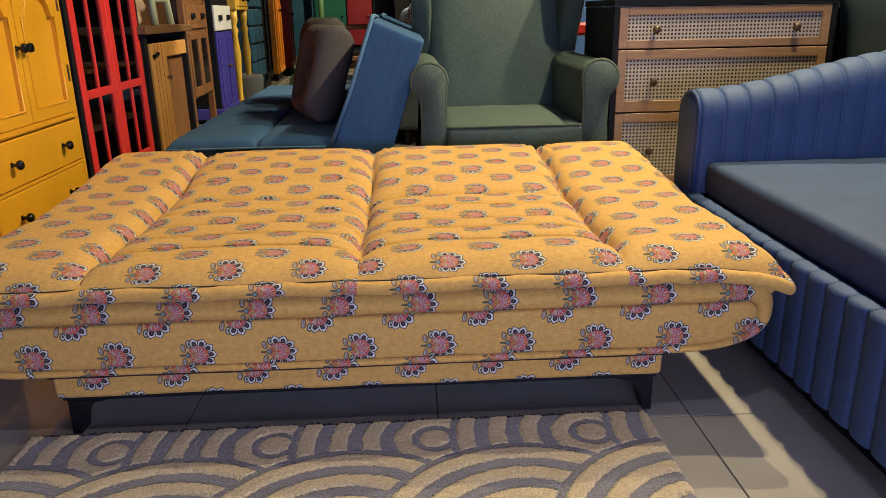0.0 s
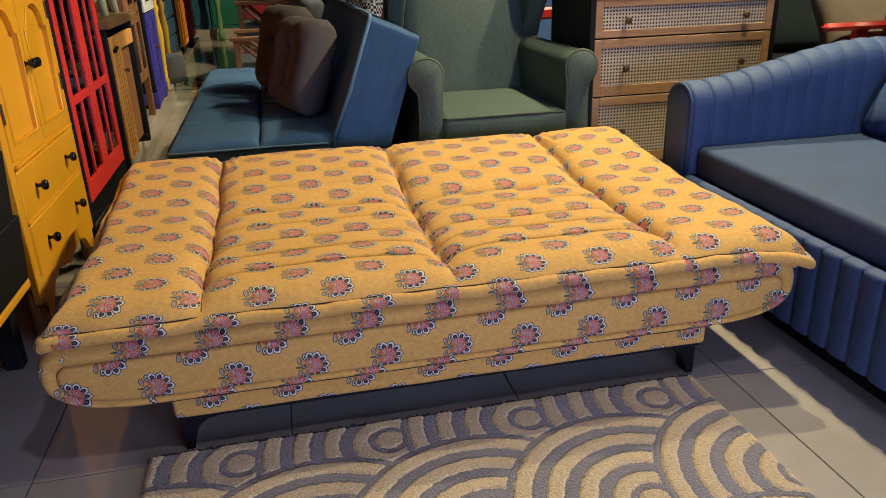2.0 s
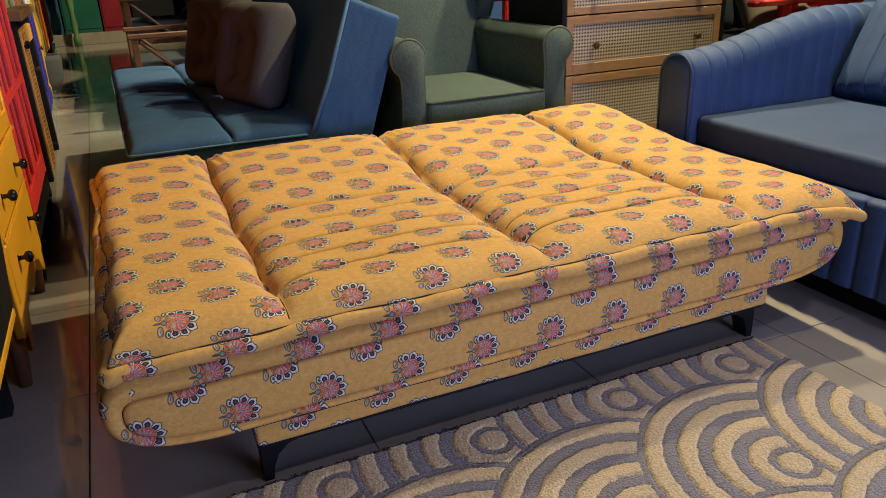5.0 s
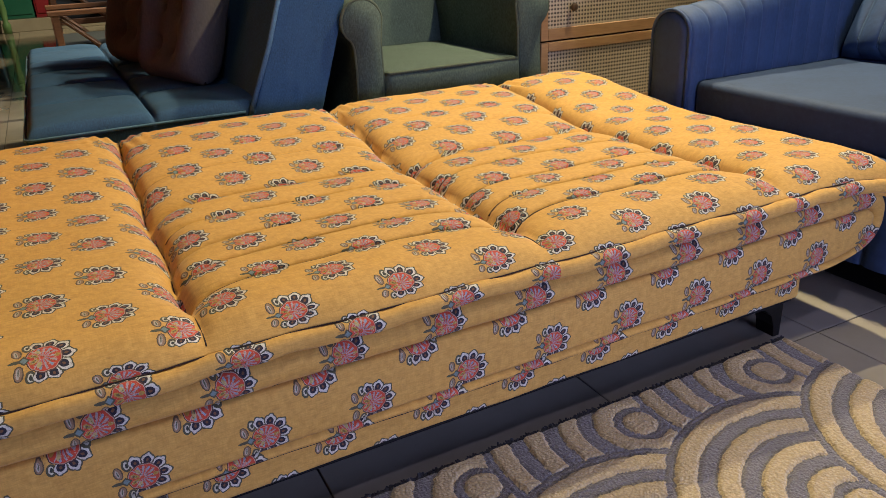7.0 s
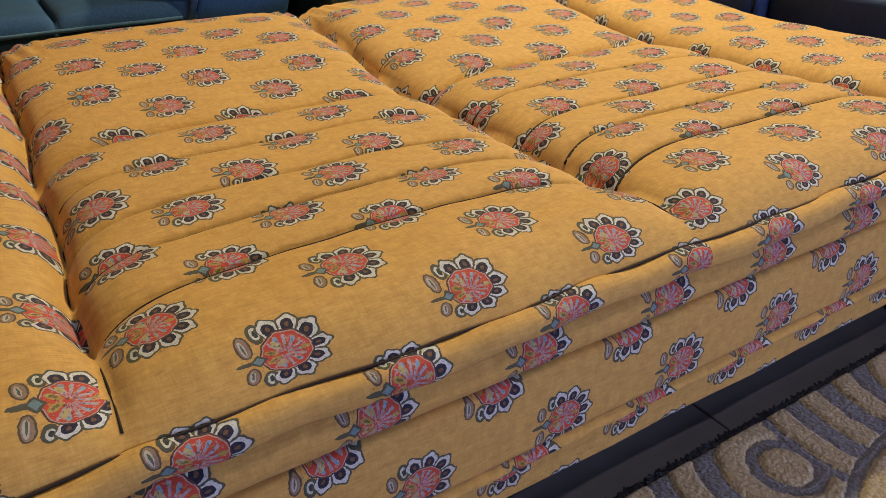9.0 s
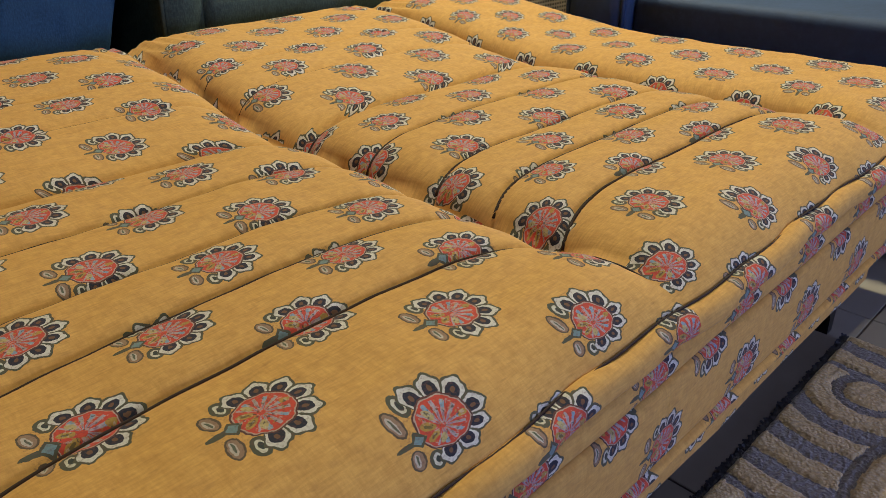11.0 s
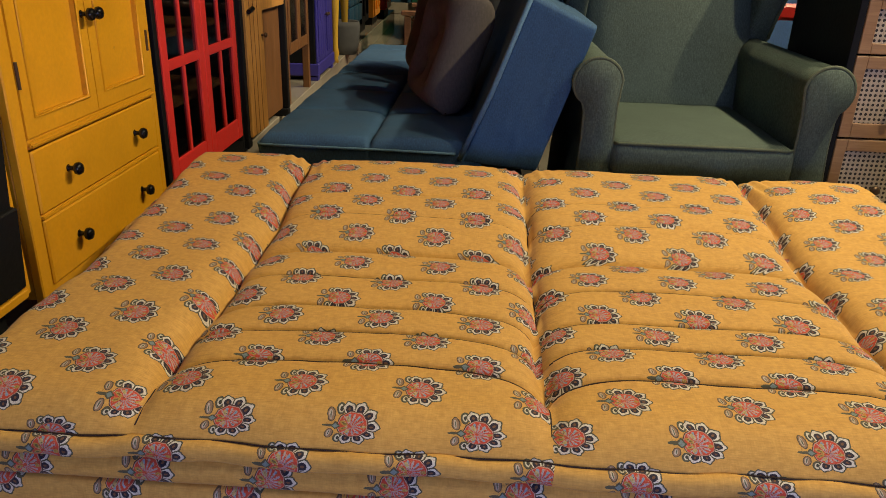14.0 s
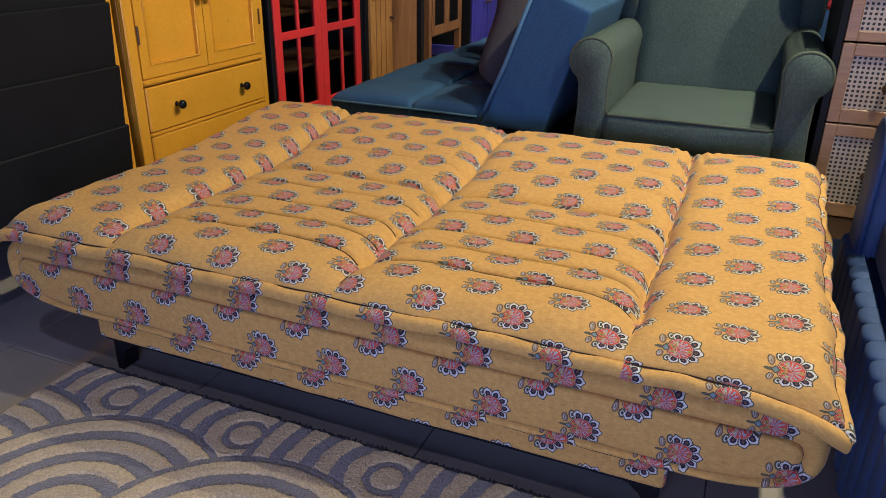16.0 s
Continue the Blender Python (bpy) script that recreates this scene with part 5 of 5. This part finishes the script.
# brown cabinet on legs
brn = thing("display_cabinet", pose(-1.20, 3.22, PZ, 0, 0, 91.8), "brown wooden cabinet on legs with glazed doors", "cabinet")
NW = 0.60
bm = bmesh.new()
box(bm, 0.04, NW - 0.04, 0.01, 0.40, 0.26, 1.10, 0.003)
part("carcass", bm, BROWN_WOOD, brn)
part("top", one_box(-0.02, NW + 0.02, -0.02, 0.42, 1.10, 1.13, 0.004), BROWN_WOOD_X, brn)
for x in (0.0, NW - 0.04):
    for y in (0.0, 0.37):
        part("leg", one_box(x, x + 0.04, y, y + 0.04, 0.0, 1.099, 0.003), BROWN_WOOD, brn)
for x0, x1 in ((0.042, 0.298), (0.302, NW - 0.042)):
    bm = bmesh.new()
    box(bm, x0, x0 + 0.04, -0.006, 0.008, 0.27, 0.66, 0.003)
    box(bm, x1 - 0.04, x1, -0.006, 0.008, 0.27, 0.66, 0.003)
    box(bm, x0 + 0.04, x1 - 0.04, -0.005, 0.008, 0.27, 0.33, 0.003)
    box(bm, x0 + 0.04, x1 - 0.04, -0.005, 0.008, 0.62, 0.66, 0.003)
    door = part("door", bm, BROWN_WOOD, brn, "brown glazed door")
    part("pane", one_box(x0 + 0.04, x1 - 0.04, 0.001, 0.004, 0.33, 0.62, 0), KNOB_BLACK, door, "dark glass pane")
    dr = part("drawer", one_box(x0, x1, -0.006, 0.008, 0.685, 0.83, 0.004), BROWN_WOOD_X, brn, "brown drawer")
    part("pull", soft_box(bmesh.new(), (x0 + x1) / 2 - 0.03, (x0 + x1) / 2 + 0.03, -0.024, -0.006, 0.745, 0.78, 0.008, 3), BLACK_METAL, dr, "black cup pull", True)

# violet cabinet with white drawers
vio = thing("painted_cabinet", pose(-1.215, 4.02, PZ, 0, 0, 91.8), "violet painted cabinet with two white drawers", "cabinet")
VW = 0.60
part("carcass", one_box(0.0, VW, 0.014, 0.42, 0.02, 0.88, 0.004), BLACK_PAINT, vio, "black cabinet sides")
part("base", one_box(-0.01, VW + 0.01, -0.008, 0.42, 0.03, 0.11, 0.006), PURPLE, vio, "violet plinth")
for x0, x1 in ((0.004, 0.298), (0.302, VW - 0.004)):
    bm = bmesh.new()
    box(bm, x0, x1, 0.0, 0.013, 0.115, 0.645, 0.003)
    for k in range(3):
        xa = x0 + 0.045 + 0.07 * k
        box(bm, xa, xa + 0.062, -0.006, 0.0, 0.15, 0.61, 0.004)
    door = part("door", bm, PURPLE, vio, "violet boarded door")
    knob(door, x1 - 0.03 if x0 < 0.1 else x0 + 0.03, -0.006, 0.40, BRASS, 0.7)
    dr = part("drawer", one_box(x0, x1, -0.004, 0.013, 0.655, 0.83, 0.004), WHITE_PAINT, vio, "white drawer")
    part("pull", soft_box(bmesh.new(), (x0 + x1) / 2 - 0.035, (x0 + x1) / 2 + 0.035, -0.024, -0.004, 0.725, 0.765, 0.009, 3), BLACK_METAL, dr, "black cup pull", True)
for x in (0.0, VW - 0.06):
    for y in (0.0, 0.36):
        part("foot", one_box(x, x + 0.06, y, y + 0.05, 0, 0.029, 0.003), PURPLE, vio)

# yellow console with turned legs
con = thing("console_table", pose(-1.22, 4.80, PZ, 0, 0, 91.8), "yellow painted console table with turned legs", "table")
part("apron", one_box(0.0, 0.56, 0.0, 0.38, 0.80, 0.96, 0.004), YELLOW_DARK, con)
part("top", one_box(-0.03, 0.59, -0.03, 0.41, 0.96, 0.99, 0.006), YELLOW_DARK, con)
for k in (0, 1):
    dr = part("drawer", one_box(0.05 + 0.24 * k, 0.27 + 0.24 * k, -0.008, 0.0, 0.83, 0.93, 0.003), YELLOW_DARK, con)
    knob(dr, 0.16 + 0.24 * k, -0.008, 0.88)
turned = [(0.028, 0.0), (0.018, 0.03), (0.030, 0.07), (0.020, 0.11), (0.024, 0.25), (0.036, 0.45), (0.022, 0.60), (0.034, 0.64), (0.020, 0.68), (0.034, 0.72), (0.034, 0.799)]
for x in (0.04, 0.52):
    for y in (0.04, 0.34):
        part("leg", lathe(bmesh.new(), turned, Matrix.Translation((x, y, 0)), 14), YELLOW_DARK, con, "turned yellow leg", True)
bm = lathe(bmesh.new(), [(0.13, 0.0), (0.16, 0.10), (0.18, 0.30), (0.165, 0.36), (0.15, 0.355), (0.14, 0.30)], None, 24)
pot = new("basket", mesh_of("basket", bm, surf("grey_felt", (0.10, 0.10, 0.10), 0.9), True))
pot.matrix_world = pose(-1.28, 5.32, PZ) @ Matrix.Scale(0.72, 4)
tagged(pot, "round grey basket standing on the floor by the console", "basket")

# tall teal chest
tea = thing("tall_chest", pose(-1.30, 5.60, PZ, 0, 0, 91.8), "tall dark teal chest with many small drawers", "chest of drawers")
part("carcass", one_box(0.0, 0.80, 0.01, 0.40, 0.15, 1.5, 0.003), TEAL, tea)
for i in range(3):
    for j in range(8):
        x0, z0 = 0.015 + 0.26 * i, 0.175 + 0.163 * j
        dr = part("drawer", soft_box(bmesh.new(), x0, x0 + 0.25, -0.018, 0.009, z0, z0 + 0.148, 0.012, 2), TEAL, tea, "", True)
for x in (0.0, 0.75):
    part("foot", one_box(x, x + 0.05, 0.01, 0.38, 0, 0.149, 0.003), TEAL, tea)


def tall_cupboard(y, w, h, material, label, x=-1.18):
    ob = thing("cupboard", pose(x, y, PZ, 0, 0, 91.8), label, "cupboard")
    part("carcass", one_box(0.0, w, 0.012, 0.40, 0.08, h, 0.004), material, ob)
    part("plinth", one_box(0.02, w - 0.02, 0.03, 0.38, 0, 0.079, 0.002), BLACK_PAINT, ob)
    for k in (0, 1):
        x0 = 0.01 + (w / 2 - 0.005) * k
        d = part("door", holed_board(bmesh.new(), x0, x0 + w / 2 - 0.015, 0.10, h - 0.04, [(x0 + 0.05, 0.16), (x0 + w / 2 - 0.065, 0.16), (x0 + w / 2 - 0.065, h - 0.1), (x0 + 0.05, h - 0.1)], -0.006, 0.010), material, ob)
        knob(d, x0 + (w / 2 - 0.04 if k == 0 else 0.025), -0.006, h * 0.5)
    return ob


tall_cupboard(6.65, 0.55, 1.5, BLACK_PAINT, "tall black painted cupboard along the aisle", -1.36)
tall_cupboard(7.55, 0.50, 1.6, ORANGE, "tall orange painted cupboard along the aisle", -1.36)
tall_cupboard(8.55, 0.50, 1.5, RED_PAINT, "tall red painted cupboard along the aisle", -1.36)


def turned_post(x, y, h, material, label):
    bm = lathe(bmesh.new(), [(0.05, 0), (0.05, 0.12), (0.03, 0.15), (0.045, 0.3), (0.03, 0.45), (0.05, 0.6), (0.03, 0.75), (0.045, 0.9), (0.045, h)], None, 16)
    ob = new("turned_post", mesh_of("turned_post", bm, material, True))
    ob.matrix_world = pose(x, y, 0)
    return tagged(ob, label, "post")


turned_post(-1.16, 10.75, 1.5, surf("green_post_paint", (0.12, 0.24, 0.10), 0.4), "green painted turned wooden post")

end = thing("low_platform", pose(-2.0, 10.9, 0), "cream tiled platform at the end of the aisle", "platform")
part("slab", one_box(0, 3.0, 0, 1.2, 0, 0.16, 0.004), TILE, end)
for x, w, material, label in ((-1.90, 0.58, TEAL, "dark teal cupboard on the platform"), (-1.30, 0.50, GREEN_PAINT, "deep green cupboard on the platform"), (-0.78, 0.40, MAROON, "maroon cupboard on the platform"), (-0.36, 0.6, BLACK_PAINT, "black cupboard on the platform")):
    ob = thing("cupboard", pose(x, 11.05, 0.16), label, "cupboard")
    part("carcass", one_box(0.0, w, 0.012, 0.45, 0.0, 1.35, 0.004), material, ob)
    part("door", one_box(0.02, w - 0.02, 0.0, 0.011, 0.05, 1.31, 0.004), material, ob)
    knob(ob, w - 0.06, 0.0, 0.7)

# timber armchairs beyond the blue sofa
ply = thing("timber_armchair", pose(-0.66, 4.14, 0), "brown timber armchair with crossed side bars and dark cushions", "armchair", "timber armchairs")
for y in (0.0, 0.68):
    bm = bmesh.new()
    box(bm, -0.02, 0.70, y - 0.03, y + 0.03, 0.585, 0.615, 0.004)
    part("arm_rail", bm, ARM_WOOD, ply)
    part("post", one_box(0.0, 0.04, y - 0.02, y + 0.02, 0.0, 0.584, 0.003), ARM_WOOD, ply)
    part("post", one_box(0.62, 0.66, y - 0.02, y + 0.02, 0.0, 0.584, 0.003), ARM_WOOD, ply)
    part("brace", rod(bmesh.new(), (0.045, y + 0.012, 0.57), (0.34, y + 0.012, 0.30), 0.014, 0.014, 8), ARM_WOOD, ply)
    part("brace", rod(bmesh.new(), (0.615, y - 0.012, 0.57), (0.34, y - 0.012, 0.30), 0.014, 0.014, 8), ARM_WOOD, ply)
    part("side_rail", one_box(0.04, 0.62, y - 0.015, y + 0.015, 0.26, 0.30, 0.003), ARM_WOOD, ply)
part("seat_cushion", soft_box(bmesh.new(), 0.0, 0.62, 0.03, 0.65, 0.28, 0.43, 0.04, 6, 0.01), CHARCOAL, ply, "dark seat cushion", True)
part("back_cushion", soft_box(bmesh.new(), 0.52, 0.68, 0.03, 0.65, 0.43, 0.85, 0.05, 6, 0.01), CHARCOAL, ply, "dark back cushion", True)
copy_thing(ply, pose(-0.64, 5.10, 0.20))
plat = thing("low_platform", pose(-0.75, 4.98, 0), "black low display platform under an armchair", "platform")
part("slab", one_box(0, 0.95, 0, 1.0, 0, 0.199, 0.005), BLACK_PAINT, plat)

def sofa_feet(parent, x0, x1, y0, y1, h):
    for x in (x0, x1):
        for y in (y0, y1):
            part("foot", rod(bmesh.new(), (x, y, 0), (x, y, h + 0.004), 0.02, 0.025), BLACK_METAL, parent)


sofa_feet(back_sofa, 0.08, 0.82, 0.1, 1.3, 0.12)

# ---- things beyond the chest and the velvet sofa ----
roy = thing("sofa", pose(0.95, 2.75, 0), "royal blue upholstered sofa seen from behind", "sofa")
part("backrest", soft_box(bmesh.new(), 0.0, 1.15, 0.0, 0.25, 0.10, 0.965, 0.08, 10, 0.02, 0.004), ROYAL, roy, "", True)
part("seat", soft_box(bmesh.new(), 0.02, 1.13, 0.26, 0.95, 0.10, 0.45, 0.06, 6), ROYAL, roy, "", True)
sofa_feet(roy, 0.1, 1.05, 0.08, 0.85, 0.10)
gry = thing("sofa", pose(2.05, 2.25, 0), "dark charcoal sofa with loose cushions", "sofa")
part("backrest", soft_box(bmesh.new(), 0.0, 2.2, 0.70, 1.0, 0.10, 0.93, 0.09, 10, 0.03, 0.006), CHARCOAL, gry, "", True)
part("seat", soft_box(bmesh.new(), 0.0, 2.2, 0.0, 0.69, 0.10, 0.46, 0.06, 8, 0.01), CHARCOAL, gry, "", True)
part("arm", soft_box(bmesh.new(), -0.20, -0.005, 0.0, 1.0, 0.10, 0.66, 0.06, 6), CHARCOAL, gry, "", True)
sofa_feet(gry, -0.1, 2.1, 0.08, 0.9, 0.10)
DUSK = cloth("dusk_teal_weave", (0.040, 0.062, 0.068), 0.3, 500)
for x, rz in ((2.35, 8), (2.92, -6), (3.50, 4)):
    loose_cushion(x, 2.82, 0.72, -14, rz, 0.52, 0.18, DUSK, "dark teal cushion leaning on a charcoal sofa")
bench = thing("bench", pose(2.02, 1.72, 0), "dark grey padded bench on metal legs", "bench")
part("seat", soft_box(bmesh.new(), 0.0, 1.6, 0.0, 0.55, 0.40, 0.53, 0.03, 6), CHARCOAL, bench, "", True)
for x in (0.06, 1.54):
    for y in (0.06, 0.49):
        part("leg", rod(bmesh.new(), (x, y, 0), (x, y, 0.40), 0.015), BLACK_METAL, bench)
bm = pillow(bmesh.new(), 0.58, 0.38, 0.14, pose(2.84, 2.08, 0.690, -38, 3, -4), (), 20)
tagged(new("cushion", mesh_of("cushion", bm, BEIGE_CLOTH, True)), "beige linen cushion on the dark bench", "cushion", "loose cushions")

rch = thing("red_chair", pose(2.12, 1.50, 0), "red painted wooden armchair with a numbered back board", "chair")
bm = bmesh.new()
box(bm, 0.0, 0.46, -0.03, 0.03, 0.738, 0.772, 0.012, 2)
part("arm_rail", bm, RED_PAINT, rch, "", True)
part("post", one_box(0.165, 0.225, -0.024, 0.024, 0.44, 0.739, 0.008), RED_PAINT, rch)


def board_curve(w):
    return Vector((w.x, w.y + 0.10 * ((w.x - 0.64) / 0.22) ** 2, w.z))


back = part("back_board", soft_box(bmesh.new(), 0.42, 0.86, -0.018, 0.018, 0.705, 0.845, 0.016, 8, 0, 0, board_curve), RED_PAINT, rch, "curved red back board", True)
text = bpy.data.curves.new("digit", "FONT")
text.body, text.size, text.extrude, text.align_x = "4", 0.13, 0.001, "CENTER"
digit = new("digit", text)
digit.data.materials.append(BLACK_PAINT)
digit.parent = back
digit.matrix_local = pose(0.66, -0.021, 0.728, 90, 0, 0)
part("far_arm_rail", one_box(0.36, 0.86, 0.40, 0.46, 0.69, 0.725, 0.012), RED_PAINT, rch)
part("seat", soft_box(bmesh.new(), 0.1, 0.85, -0.03, 0.46, 0.40, 0.44, 0.015, 4), RED_PAINT, rch, "", True)
for x in (0.16, 0.80):
    for y in (0.0, 0.43):
        part("leg", rod(bmesh.new(), (x, y, 0.0), (x, y, 0.41), 0.02, 0.022), RED_PAINT, rch)
part("post", rod(bmesh.new(), (0.62, 0.02, 0.43), (0.62, 0.0, 0.72), 0.02, 0.02), RED_PAINT, rch)
part("post", rod(bmesh.new(), (0.60, 0.43, 0.43), (0.60, 0.43, 0.70), 0.02, 0.02), RED_PAINT, rch)

pil = structure("pillar", one_box(0.56, 0.78, 4.70, 4.92, 0, 3.2, 0.004), WHITE_PAINT, "white painted square pillar", "pillar")

# small red chair behind the wing chair
rs = thing("red_chair", pose(0.93, 2.30, 0), "red painted wooden chair behind the wing chair", "chair")
part("seat", soft_box(bmesh.new(), -0.12, 0.14, -0.15, 0.2, 0.42, 0.46, 0.015, 4), RED_PAINT, rs, "", True)
part("top_rail", one_box(-0.14, 0.16, -0.17, -0.13, 0.80, 0.86, 0.012), RED_PAINT, rs)
for x in (-0.11, 0.13):
    part("leg", rod(bmesh.new(), (x, -0.15, 0), (x, -0.15, 0.80), 0.018), RED_PAINT, rs)
    part("leg", rod(bmesh.new(), (x, 0.18, 0), (x, 0.18, 0.42), 0.018), RED_PAINT, rs)

# track rail with spot heads over the aisle
rail = thing("track_light", pose(1.55, 0, 2.75), "black ceiling track with spot heads", "light")
part("rail", one_box(-0.02, 0.02, -1.2, 3.2, 0.20, 0.235, 0.003), BLACK_METAL, rail)
# the head at 2.6 goes with an added lamp
for x, y in ((0.0, -0.30), (0.0, 0.88), (0.0, 1.64), (0.0, 2.6)):
    part("head", rod(bmesh.new(), (x + 0.02, y, 0.17), (x + 0.05, y, 0.06), 0.045, 0.05), BLACK_METAL, rail)
for x in (0.0,):
    for y in (-1.0, 3.0):
        part("hanger", rod(bmesh.new(), (x, y, 0.235), (x, y, 0.45), 0.008), BLACK_METAL, rail)

# ---- floor tiles ----
TS, GAP = 0.60, 0.003
tile_mesh = mesh_of("tile", one_box(-TS / 2 + GAP / 2, TS / 2 - GAP / 2, -TS / 2 + GAP / 2, TS / 2 - GAP / 2, -0.0038, 0.0, 0.0012), TILE)
for i in range(-2, 5):
    for j in range(-3, 20):
        t = new("tile", tile_mesh)
        t.parent = floor
        t.matrix_world = pose(0.47 + TS * i, 0.30 + TS * j, 0)
bm = bmesh.new()
for i in range(-4, 12):
    for j in range(-4, 22):
        if -2 <= i < 5 and -3 <= j < 20:
            continue
        x, y = 0.47 + TS * i, 0.30 + TS * j
        box(bm, x - TS / 2 + GAP / 2, x + TS / 2 - GAP / 2, y - TS / 2 + GAP / 2, y + TS / 2 - GAP / 2, -0.0038, 0.0, 0)
rest = part("tiles", bm, TILE, floor)
tagged(rest, "", "", "", "stuff")
